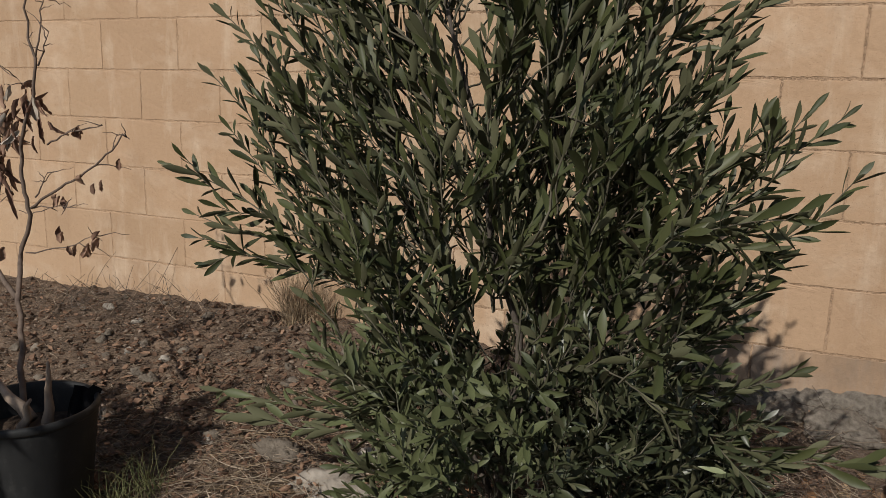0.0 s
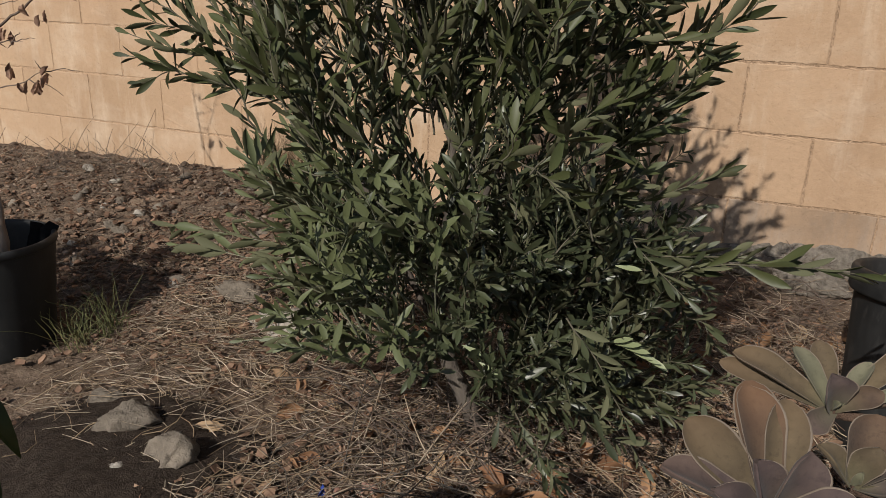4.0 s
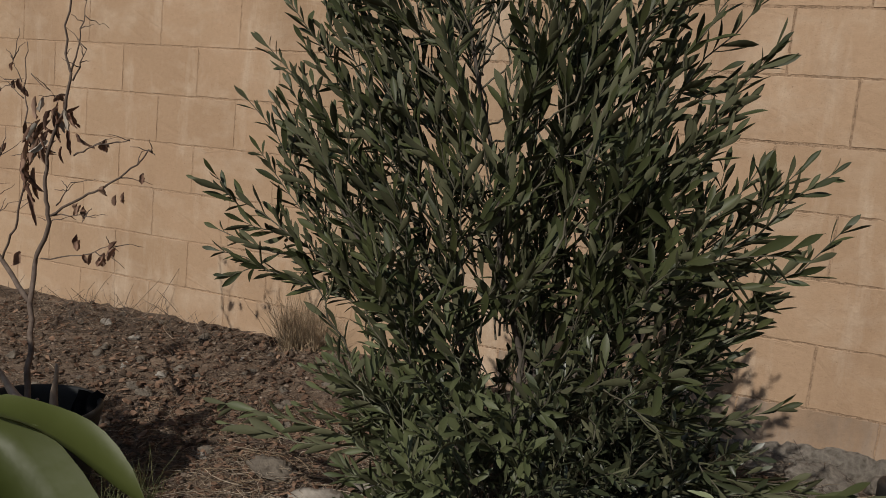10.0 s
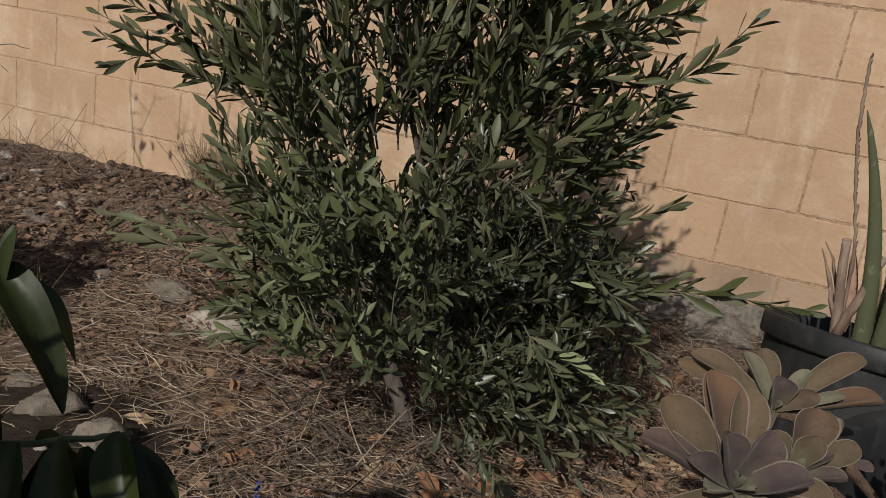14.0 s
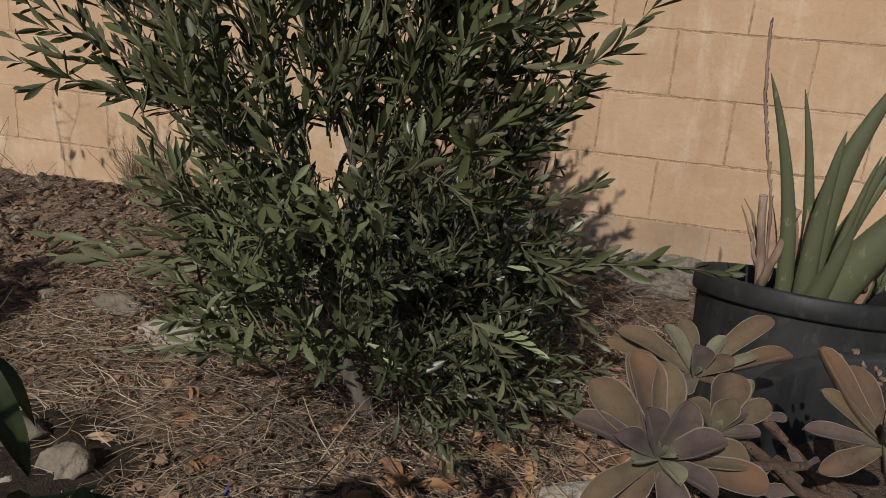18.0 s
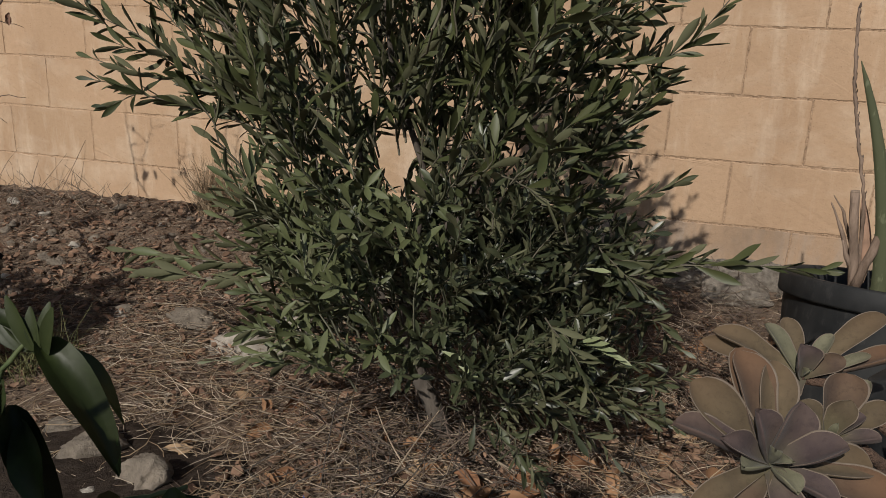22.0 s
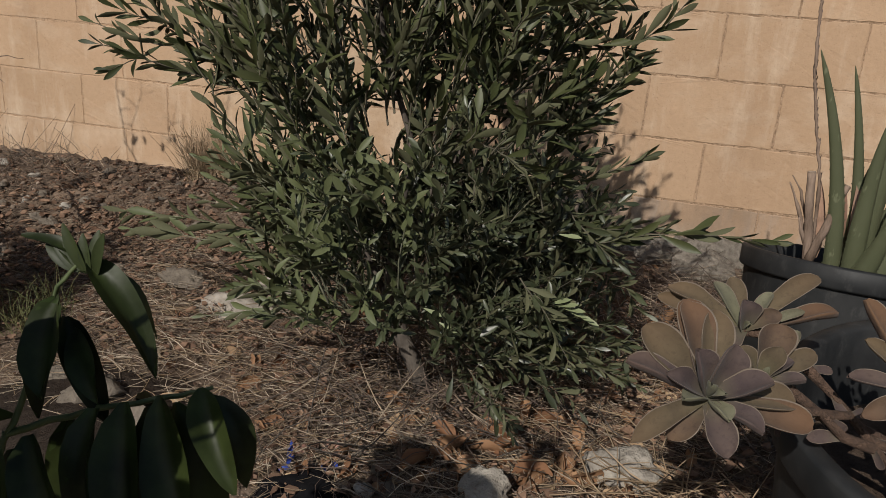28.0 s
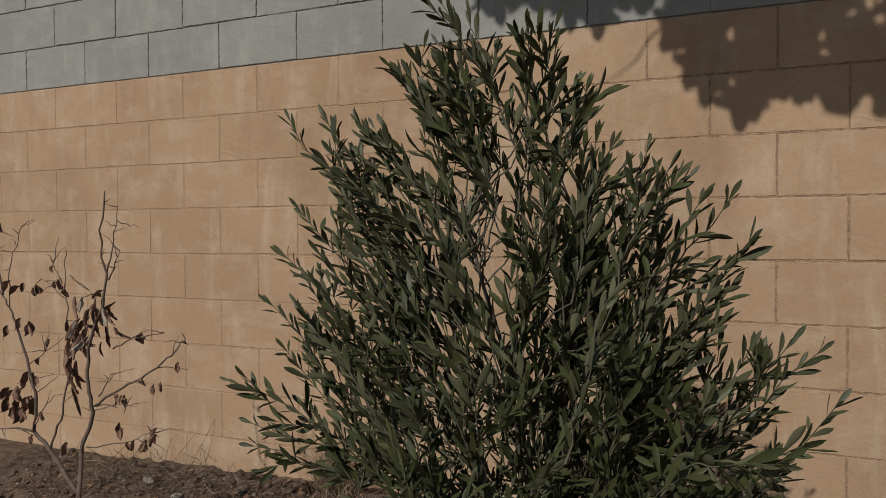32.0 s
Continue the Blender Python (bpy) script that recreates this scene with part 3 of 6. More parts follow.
def in_gap(p, more=0.0):
    """The open gaps between the fork's stems through which the wall shows."""
    way = Vector((-0.40, 1.0, -0.19)).normalized()
    for cx, cz, w, h in ((-0.445, 0.550, 0.022, 0.046), (-0.505, 0.665, 0.012, 0.016)):
        q = p - Vector((cx, 1.17, cz))
        off = q - way * q.dot(way)
        if abs(off.z) < h + more and (off - Vector((0, 0, off.z))).length < w + more + 0.012 * math.sin(off.z * 60):
            return True
    return False


def shoot(p0, p1, lift, kinds, rng, bare=0.35, gap=0.017, thick=0.0024, wobble=0.012, spread=(16, 50), scale=1.0, skip=0.12):
    """A twig from p0 to p1 with pairs of leaves on its outer part, crosswise pair by pair."""
    pts = bent(p0, p1, lift, wobble, 7, rng)
    if any(in_gap(p) for p in pts[2:]):
        return
    twigs.add(*tube([inv @ p for p in pts], [thick * (1 - 0.65 * i / 7) for i in range(8)], 5, False), 1 if kinds is skirt_leaves else 0)
    cuts = [0.0]
    for a, b in zip(pts, pts[1:]):
        cuts.append(cuts[-1] + (b - a).length)
    total = cuts[-1]
    s, turn = bare * total, rng.uniform(0, 180)
    while s < total:
        k = max(i for i in range(7) if cuts[i] <= s)
        u = (s - cuts[k]) / (cuts[k + 1] - cuts[k])
        p = pts[k].lerp(pts[k + 1], u)
        t = (pts[k + 1] - pts[k]).normalized()
        a = t.orthogonal().normalized()
        b = t.cross(a)
        end = s / total
        for side in (0, 180):
            if rng.random() < skip:
                continue
            w = radians(turn + side + rng.uniform(-35, 35))
            tilt = radians(rng.uniform(*spread) * (1.1 - 0.35 * end))
            way = math.cos(tilt) * t + math.sin(tilt) * (math.cos(w) * a + math.sin(w) * b)
            way.z += rng.uniform(-0.18, 0.16)
            m = along(p, way, t + 0.4 * Vector((rng.gauss(0, 1), rng.gauss(0, 1), rng.gauss(0, 1))))
            f = scale * rng.uniform(0.7, 1.12) * (1.0 if end < 0.85 else 0.72)
            leaf_list.append((rng.choice(kinds), m @ Matrix.Diagonal((f, f, f, 1))))
        turn += 90
        s += gap * rng.uniform(0.7, 1.4)
    leaf_list.append((rng.choice(kinds), along(pts[-1], pts[-1] - pts[-2], (0, -1, 0.4)) @ Matrix.Diagonal((0.7, 0.7, 0.7, 1))))


rng = random.Random(21)
# trunk: leans to the far side of the pots, divides low
trunk_pts = [BASE + Vector(v) for v in ((0.03, 0, -0.06), (0, 0, 0.02), (-0.035, -0.015, 0.10), (-0.06, -0.02, 0.19), (-0.06, -0.01, 0.30))]
piece("trunk", mesh_of("trunk", *tube([inv @ p for p in trunk_pts], [0.021, 0.018, 0.015, 0.014, 0.011], 10), [BARK]), bush, None, "grey-brown ridged olive trunk")
FORK = trunk_pts[-1]
stem_tops = []
for low, by, dx, dy, top, rad in ((2, -0.60, -0.36, -0.05, 0.80, 0.0068), (2, -0.535, -0.25, 0.10, 1.05, 0.0070), (3, -0.395, -0.13, -0.06, 1.15, 0.0085), (3, -0.375, 0.06, 0.07, 1.16, 0.0100), (3, -0.30, 0.24, 0.05, 0.88, 0.0066), (3, -0.335, 0.12, 0.16, 0.95, 0.0066)):
    foot, tip = trunk_pts[low], Vector((FORK.x + dx, FORK.y + dy, top))
    mid = Vector((by, FORK.y + 0.4 * dy, 0.55))          # each stem passes to one side of the open gap
    pts = bent(foot, mid, 0.0, 0.010, 4, rng) + bent(mid, tip, 0.0, 0.010, 4, rng)[1:]
    piece("stem", mesh_of("stem", *tube([inv @ p for p in pts], [rad * (1 - 0.085 * i) for i in range(9)], 7), [BARK]), bush)
    stem_tops.append([a.lerp(b, k / 5) for a, b in zip(pts, pts[1:]) for k in range(5)])


def join(root, rng, f=1.0):
    """A bare carrier twig from the nearest stem up to a shoot's root."""
    best = min((p for run in stem_tops for p in run if p.z < root.z + 0.02), key=lambda p: (p - root).length + 0.6 * max(0.0, p.z - root.z + 0.10) + rng.uniform(0, 0.12), default=FORK)
    run = bent(best, root, -0.05, 0.02, 5, rng)
    if (best - root).length > 0.02 and not any(in_gap(p, 0.006) for p in run):
        twigs.add(*tube([inv @ p for p in run], [f * 0.0020, f * 0.0019, f * 0.0018, f * 0.0017, f * 0.0016, f * 0.0015], 5, False))


def side_sprigs(p0, p1, count, kinds, rng, reach=(0.07, 0.13)):
    """Short leafy side sprigs that leave a shoot at a wide angle and turn up."""
    p0, p1 = Vector(p0), Vector(p1)
    t = (p1 - p0).normalized()
    for k in range(count):
        p = p0.lerp(p1, rng.uniform(0.15, 0.85))
        off = Vector((rng.gauss(0, 1), rng.gauss(0, 1), rng.gauss(0.25, 0.8)))
        off = (off - off.dot(t) * t).normalized()
        q = p + (0.75 * t + 0.75 * off + Vector((0, 0, 0.12))).normalized() * rng.uniform(*reach)
        shoot(p, q, -0.06, kinds, rng, 0.12, 0.0215, 0.0014, 0.02, (16, 48))


# the shoots that make the outline: (x, z) of their tips
OUTLINE = ((-0.92, 1.331), (-0.87, 1.336), (-0.704, 1.414), (-0.662, 1.438), (-0.609, 1.54), (-0.63, 1.47), (-0.52, 1.419), (-0.42, 1.463), (-0.375, 1.438), (-0.35, 1.375), (-0.311, 1.355),
           (-0.261, 1.257), (-0.204, 1.203), (-0.156, 1.201), (-0.08, 1.167), (-0.064, 1.074), (-0.075, 1.029), (-0.095, 0.968), (-0.05, 0.924), (0.012, 0.935), (0.05, 0.93), (0.075, 0.85),
           (-0.005, 0.725), (-0.918, 1.157), (-0.982, 0.969), (-0.954, 1.011), (-0.952, 0.875), (-1.079, 0.801), (-1.06, 0.70), (-1.03, 0.665), (-0.04, 0.648), (-0.91, 1.25), (-0.86, 1.08), (-0.80, 1.18), (-0.94, 1.07))
for i, (x, z) in enumerate(OUTLINE):
    y = 1.15 + rng.uniform(-0.06, 0.06)
    side = abs(x + 0.43)
    root = Vector((-0.42 + 0.35 * (x + 0.42), 1.17, max(0.42, z - 0.15 - 0.36 * side)))
    if x < -1.0:
        root = Vector((-0.60, 1.17, z - (0.09 if z < 0.75 else 0.22)))
    join(root, rng)
    tip = Vector((x, y, z))
    tip -= (tip - root).normalized() * 0.034
    shoot(root, tip, 0.0 if x < -1 else -0.12 * side, crown_leaves, rng, 0.12, 0.0195, 0.0024, 0.014, (20, 54))
    for k in range(0 if x < -1 else 2 if x < -0.6 else 1):
        back = tip.lerp(root, rng.uniform(0.2, 0.55)) + Vector((rng.gauss(0, 0.03), rng.gauss(0, 0.05), rng.gauss(0, 0.03)))
        shoot(root.lerp(tip, rng.uniform(0.0, 0.2)), back, -0.08, crown_leaves, rng, 0.15, 0.0195, 0.002, 0.014, (14, 44))
    side_sprigs(root, tip, 4 if x < -1 else 2, crown_leaves, rng, (0.05, 0.085) if x < -1 else (0.06, 0.11))


def half_width(z):
    """Where the crown ends to either side at a height."""
    steps = ((0.45, -0.70, -0.06), (0.55, -0.74, -0.09), (0.68, -0.86, -0.10), (0.82, -0.93, -0.08), (0.98, -0.94, -0.09), (1.1, -0.91, -0.10), (1.2, -0.86, -0.17), (1.35, -0.74, -0.33), (1.44, -0.66, -0.40))
    for (z0, a0, b0), (z1, a1, b1) in zip(steps, steps[1:]):
        if z <= z1:
            u = max(0, (z - z0) / (z1 - z0))
            return a0 + (a1 - a0) * u, b0 + (b1 - b0) * u
    return steps[-1][1:]


# crown shoots: upright in the middle, arching outwards at the sides, each with its own lean
for i in range(178):
    z = rng.uniform(0.66, 1.40)
    lo, hi = half_width(z)
    w, r = rng.uniform(0, 2 * math.pi), math.sqrt(rng.uniform(0.02, 0.97))
    mid, half = (lo + hi) / 2, (hi - lo) / 2
    if rng.random() < (0.55 if z > 1.27 else 0.45 if z > 1.1 and math.cos(w) < 0.1 else 0.3 if z > 1.1 or (math.cos(w) > 0 and r > 0.6) else 0.0):
        continue
    tip = Vector((mid + r * half * math.cos(w), 1.18 + 0.62 * r * half * math.sin(w), z + rng.uniform(-0.03, 0.03)))
    side = r * half
    root = Vector((-0.42 + 0.5 * (tip.x + 0.42) + rng.gauss(0, 0.035), 1.17 + 0.5 * (tip.y - 1.17), max(0.40, tip.z - 0.14 - 0.28 * side)))
    join(root, rng)
    shoot(root, tip, -0.14 * side, crown_leaves, rng, 0.1, 0.0230, 0.0022, 0.018, (12, 38))
    side_sprigs(root, tip, rng.choice((0, 0, 1)) if z > 0.95 and math.cos(w) < 0.2 else rng.choice((0, 1, 1)), crown_leaves, rng)

# a denser belt in the heart of the crown, towards the pots
for i in range(20):
    tip = Vector((rng.uniform(-0.47, -0.13), 1.12 + rng.gauss(0, 0.09), rng.uniform(0.95, 1.20)))
    root = tip + Vector((-0.3 * (tip.x + 0.42), rng.gauss(0, 0.03), -rng.uniform(0.14, 0.22)))
    join(root, rng)
    shoot(root, tip, -0.03, crown_leaves, rng, 0.1, 0.0215, 0.0020, 0.018, (14, 44))

# the thick middle: short sprigs every way, more of them on the side towards the pots
n = 0
while n < 150:
    z = rng.uniform(0.36, 0.84)
    x = rng.uniform(-0.60, -0.12)
    if z > 0.60 and x < -0.36 and rng.random() < 0.3:
        continue
    n += 1
    p = Vector((x, 1.14 + rng.gauss(0, 0.12), z))
    out = Vector((p.x + 0.38, 1.2 * (p.y - 1.18), 0.30)).normalized() + 0.55 * Vector((rng.gauss(0, 1), rng.gauss(0, 1), rng.gauss(0, 1)))
    q = p + out.normalized() * rng.uniform(0.08, 0.15)
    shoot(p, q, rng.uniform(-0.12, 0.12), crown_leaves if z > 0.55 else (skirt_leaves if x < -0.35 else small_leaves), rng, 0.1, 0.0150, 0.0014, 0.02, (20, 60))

# the low skirt of water shoots: leafy sprigs whose leaves gather at their ends
for i in range(290):
    w, r = rng.uniform(0, 2 * math.pi), math.sqrt(rng.uniform(0.10, 1.0))
    z = rng.uniform(0.29, 0.57) if r < 0.7 else rng.uniform(0.12, 0.55)
    if z < 0.25 and math.cos(w) < 0.25:
        z = rng.uniform(0.25, 0.5)
    wide = 0.39 if z > 0.28 or math.cos(w) > 0 else 0.30 + 0.5 * (z - 0.12)
    far = math.cos(w) < 0
    tip = Vector((-0.38 + r * wide * math.cos(w) * (0.93 if far else 1.0), 1.19 + r * 0.33 * math.sin(w), z))
    if tip.x > -0.32 and tip.y < 1.13 and z < 0.42 and rng.random() < 0.3:
        continue
    part_way = rng.uniform(0.35, 0.7)
    root = Vector((-0.385 + part_way * (tip.x + 0.38), 1.19 + part_way * (tip.y - 1.19), rng.uniform(0.14 if tip.x > -0.28 else 0.21, max(0.22, z - 0.05))))
    # left sprigs get the lit leaf colour, those towards the pots the shaded one
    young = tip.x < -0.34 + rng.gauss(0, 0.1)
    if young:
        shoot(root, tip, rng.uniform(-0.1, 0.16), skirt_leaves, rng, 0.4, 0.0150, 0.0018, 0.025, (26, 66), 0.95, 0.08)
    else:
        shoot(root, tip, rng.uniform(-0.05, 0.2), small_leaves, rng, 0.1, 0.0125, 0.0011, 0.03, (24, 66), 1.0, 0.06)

# close, small-leaved growth in the shade colour, low on the side towards the pots
for i in range(110):
    p = Vector((rng.uniform(-0.30, -0.03), 1.25 + rng.gauss(0, 0.07), rng.uniform(0.13, 0.46)))
    out = Vector((0.25, 1.0 * (p.y - 1.2), 0.35)) + 0.45 * Vector((rng.gauss(0, 1), rng.gauss(0, 1), rng.gauss(0, 1)))
    shoot(p, p + out.normalized() * rng.uniform(0.06, 0.12), 0.0, small_leaves, rng, 0.1, 0.0125, 0.0011, 0.03, (24, 66), 0.95, 0.06)

# single long low branches
for x, y, z, lift in ((0.205, 1.08, 0.47, 0.12), (0.10, 1.10, 0.46, 0.15), (-1.09, 1.27, 0.29, 0.05), (-1.03, 1.22, 0.27, 0.03), (-0.77, 1.10, 0.47, 0.10), (-0.75, 1.12, 0.43, 0.02), (-0.77, 1.14, 0.46, 0.08), (-0.79, 1.12, 0.39, 0.05), (-0.76, 1.08, 0.17, 0.1), (0.0, 1.12, 0.56, 0.02), (0.0, 1.1, 0.2, 0.12)):
    shoot((-0.38, 1.18, 0.30 if z > 0.25 else 0.2), (x, y, z), lift, skirt_leaves if x < -0.3 else crown_leaves, rng, 0.4, 0.026 if x < -1 else 0.020, 0.0018, 0.014, (14, 44), 1.45 if x < -1 else 1.0)
shoot((-0.46, 1.08, 0.40), (-0.50, 0.88, 0.60), 0.10, skirt_leaves, rng, 0.45, 0.020, 0.0018, 0.014, (16, 46))
for k in range(4):                                    # drooping leaves at the end of the sprig that reaches forward
    leaf_list.append((skirt_leaves[k], along((-0.505 - 0.006 * k, 0.86 - 0.012 * k, 0.615), (-0.30 + 0.2 * k, -0.15, -0.85 + 0.15 * (k % 3)), (0.9, -0.5, 0.2)) @ Matrix.Diagonal((0.8, 0.8, 0.8, 1))))
for k in range(7):
    p = (-0.105 + 0.008 * k, 1.07 + 0.004 * k, 0.318 - 0.003 * k)
    leaf_list.append((pale_leaves[k % 3], along(p, (0.6 + 0.12 * k, -0.2, 0.35 - 0.16 * k), (0, -0.7, 0.8)) @ Matrix.Diagonal((0.75, 0.75, 0.75, 1))))
for p, way in (((-0.30, 1.0, 0.30), (0.9, -0.2, -0.1)), ((-0.27, 0.99, 0.285), (0.9, -0.1, -0.3)), ((-0.10, 1.02, 0.45), (1, -0.2, 0.1))):
    leaf_list.append((pale_leaves[0], along(p, way, (0, -0.7, 0.8)) @ Matrix.Diagonal((0.7, 0.7, 0.7, 1))))

piece("twig", twigs.mesh("twig", [TWIG, YOUNG_TWIG]), bush, None, "thin grey-green twigs")["kind"] = "stuff"


def bare_foot(p):
    """Round the trunk's foot hardly a leaf grows."""
    return (p.z < 0.245 and -0.47 < p.x < -0.29) or (p.y < 1.22 and p.z < 0.28 - 0.6 * abs(p.x + 0.39) and -0.45 < p.x < -0.32)


leaf_list = [e for e in leaf_list if not any(in_gap(e[1] @ Vector((0, q, 0))) for q in (0.015, 0.04)) and not bare_foot(e[1] @ Vector((0, 0.03, 0)))]
leaf_list.sort(key=lambda e: e[1].translation.y)
for me, m in leaf_list[:300]:
    piece("leaf", me, bush, inv @ m)
fol = Soup()
cache = {}
for me, m in leaf_list[300:]:
    if me.name not in cache:
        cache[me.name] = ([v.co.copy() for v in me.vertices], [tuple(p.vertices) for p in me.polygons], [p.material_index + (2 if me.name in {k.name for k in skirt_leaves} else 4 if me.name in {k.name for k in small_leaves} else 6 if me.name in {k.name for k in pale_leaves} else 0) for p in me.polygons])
    v, f, ix = cache[me.name]
    q = inv @ m
    fol.add([q @ c for c in v], f, ix)
tagged(piece("foliage", fol.mesh("foliage", [OLIVE_TOP, OLIVE_UNDER, LIT_YOUNG_TOP, OLIVE_UNDER, SHADED_TOP, OLIVE_UNDER, PALE_LEAF, PALE_LEAF]), bush, None, "narrow leathery olive leaves"), "", "", "", "stuff")


# ---- pots ----
def pot(name, at, top_r, base_r, height, mats, label, rim=0.03, lip=0.012, tilt=(0, 0), sides=56, ribs=0, flat=0.010, deep=0.02):
    """A moulded nursery pot: tapered body with a wall, a thick rim band, and the soil in it."""
    ob = thing(name, at, label, "plant pot", "plant pots")
    ob.rotation_euler = (radians(tilt[0]), radians(tilt[1]), 0)
    prof = [(0.0, 0.0), (base_r - 0.006, 0.0), (base_r, 0.006)]
    for i in range(1, 12):
        u = i / 12
        prof.append((base_r + (top_r - lip - base_r) * u + (0.0015 if ribs and i % 2 else 0), 0.006 + (height - rim - 0.006) * u))
    prof += [(top_r - lip, height - rim), (top_r - 0.002, height - rim + 0.002), (top_r, height - rim + 0.006), (top_r, height - 0.005), (top_r - 0.003, height),
             (top_r - flat, height + 0.0005), (top_r - flat - 0.004, height - 0.004), (top_r - flat - 0.006, height - rim), (base_r - 0.004, 0.02), (0.0, 0.02)]
    verts, faces = [], []
    for r, z in prof:
        for s in range(sides):
            w = 2 * math.pi * s / sides
            f = 1 + 0.006 * math.sin(2 * w + at[0] * 7)
            verts.append((r * f * math.cos(w), r * f * math.sin(w), z))
    first = len(prof) - 10                       # the rim band begins here and ends seven rings on
    band = []
    for i in range(len(prof) - 1):
        for s in range(sides):
            n = (s + 1) % sides
            (band if first <= i < first + 7 else faces).append((i * sides + s, i * sides + n, (i + 1) * sides + n, (i + 1) * sides + s))
    body = piece("body", mesh_of("body", verts[:(first + 1) * sides] + verts[(first + 7) * sides:],
                                 [tuple(a if a < (first + 1) * sides else a - 6 * sides for a in f) for f in faces], [mats]), ob)
    piece("rim", mesh_of("rim", verts[first * sides:(first + 8) * sides], [tuple(a - first * sides for a in f) for f in band], [mats]), body)
    rs = [0, 0.35, 0.7, 1.0]
    sv, sf = [], []
    level = height - rim - deep
    rad = base_r + (top_r - base_r) * level / height - 0.014
    for q in rs:
        for s in range(28):
            w = 2 * math.pi * s / 28
            x, y = q * rad * math.cos(w), q * rad * math.sin(w)
            sv.append((x, y, level + 0.012 * noise.noise(Vector((x * 14 + at[0], y * 14, 0)))))
    for i in range(len(rs) - 1):
        for s in range(28):
            n = (s + 1) % 28
            sf.append((i * 28 + s, i * 28 + n, (i + 1) * 28 + n, (i + 1) * 28 + s))
    piece("soil", mesh_of("soil", sv, sf, [POT_SOIL]), ob, None, "dry dark potting soil")
    return ob, level


BIG = Vector((0.442, 1.675, rise(0.44, 1.68) - 0.008))
big_pot, big_level = pot("plant_pot", BIG, 0.228, 0.198, 0.348, POT_BLACK, "wide dusty black plastic nursery pot holding an aloe", 0.047, 0.012, (-9, 1))
NEAR = Vector((0.482, 0.964, -0.035))
near_pot, near_level = pot("plant_pot", NEAR, 0.280, 0.235, 0.395, POT_BLACK, "large worn black plastic pot with succulents spilling over its rim", 0.055, 0.016, (7.9, -2.4), ribs=1, flat=0.022, deep=0.08)
DEAD = Vector((-1.635, 1.27, rise(-1.635, 1.27) - 0.01))
dead_pot, dead_level = pot("plant_pot", DEAD, 0.158, 0.122, 0.295, POT_GREEN, "dark plastic nursery pot with a dead shrub in it", 0.02, 0.006, ribs=1, deep=0.055)


# ---- aloe ----
def aloe_leaf(length, width, thick, tip_bend, bulge, seed):
    """A thick tapering leaf along +y, channelled above, with marginal teeth."""
    r = random.Random(seed)
    rows, verts, faces = 14, [], []
    for i in range(rows + 1):
        u = i / rows
        w = width / 2 * (1 - u) ** 0.58 * (1.0 if u > 0.08 else 0.9) + 0.0008
        t = thick * (1 - u) ** 0.8 + 0.0006
        z = tip_bend * length * u * u
        for x, h in ((-1, 0.12), (-0.6, -0.28), (0, -0.42), (0.6, -0.28), (1, 0.12), (1.0, 0.2), (0.55, 0.02), (0, -0.1), (-0.55, 0.02), (-1.0, 0.2)):
            verts.append(Vector((x * w + bulge * length * 4 * u * (1 - u), length * u, z + h * t * 2)))
    n = 10
    for i in range(rows):
        for s in range(n):
            q = (s + 1) % n
            faces.append((i * n + s, i * n + q, (i + 1) * n + q, (i + 1) * n + s))
    faces.append(tuple(range(n))[::-1])
    for i in range(26):
        u = 0.08 + 0.88 * i / 26
        w = width / 2 * (1 - u) ** 0.58
        z = tip_bend * length * u * u + 0.3 * thick * (1 - u)
        for s in (-1, 1):
            k = len(verts)
            q = 0.0045 * (1 - 0.6 * u)
            off = bulge * length * 4 * u * (1 - u)
            verts += [Vector((off + s * w * 0.97, length * u - q * 0.6, z)), Vector((off + s * w * 0.97, length * u + q * 0.6, z)), Vector((off + s * (w + q), length * u + q, z)), Vector((off + s * w * 0.9, length * u, z - q * 0.6))]
            faces += [(k, k + 1, k + 2), (k, k + 2, k + 3), (k + 1, k + 3, k + 2)]
    return mesh_of("leaf", verts, faces, [ALOE])


aloe_at = Vector((0.50, 1.60, BIG.z + big_level - 0.01))
aloe = thing("aloe_plant", aloe_at, "green aloe with long toothed tapering leaves in the wide pot", "aloe")
ainv = Matrix.Translation(-aloe_at)
aloe.location = aloe_at + Vector((0.003, 0.085, 0.01))
ALOE_LEAVES = (((0.385, 1.54), (0.263, 1.50, 0.754), 0.044, 0.05), ((0.43, 1.59), (0.344, 1.575, 0.728), 0.036, 0.035), ((0.422, 1.52), (0.410, 1.48, 0.664), 0.055, -0.025),
               ((0.44, 1.57), (0.516, 1.58, 0.772), 0.090, -0.075), ((0.44, 1.52), (0.485, 1.50, 0.624), 0.028, -0.02), ((0.46, 1.57), (0.562, 1.57, 0.715), 0.040, -0.05),
               ((0.41, 1.50), (0.665, 1.44, 0.685), 0.115, -0.045), ((0.46, 1.65), (0.62, 1.74, 0.62), 0.065, -0.05), ((0.40, 1.50), (0.452, 1.44, 0.50), 0.060, 0.02),
               ((0.47, 1.54), (0.49, 1.50, 0.47), 0.030, 0.03), ((0.50, 1.60), (0.74, 1.62, 0.56), 0.060, -0.06))
for i, (foot, tip, width, bulge) in enumerate(ALOE_LEAVES):
    a, b = Vector((*foot, aloe_at.z - 0.02)), Vector(tip)
    piece("leaf", aloe_leaf((b - a).length, width * 0.84, width * 0.22, -0.03, -bulge, 300 + i), aloe, ainv @ along(a, b - a, (0.08, 1, -0.25)))
rng = random.Random(33)
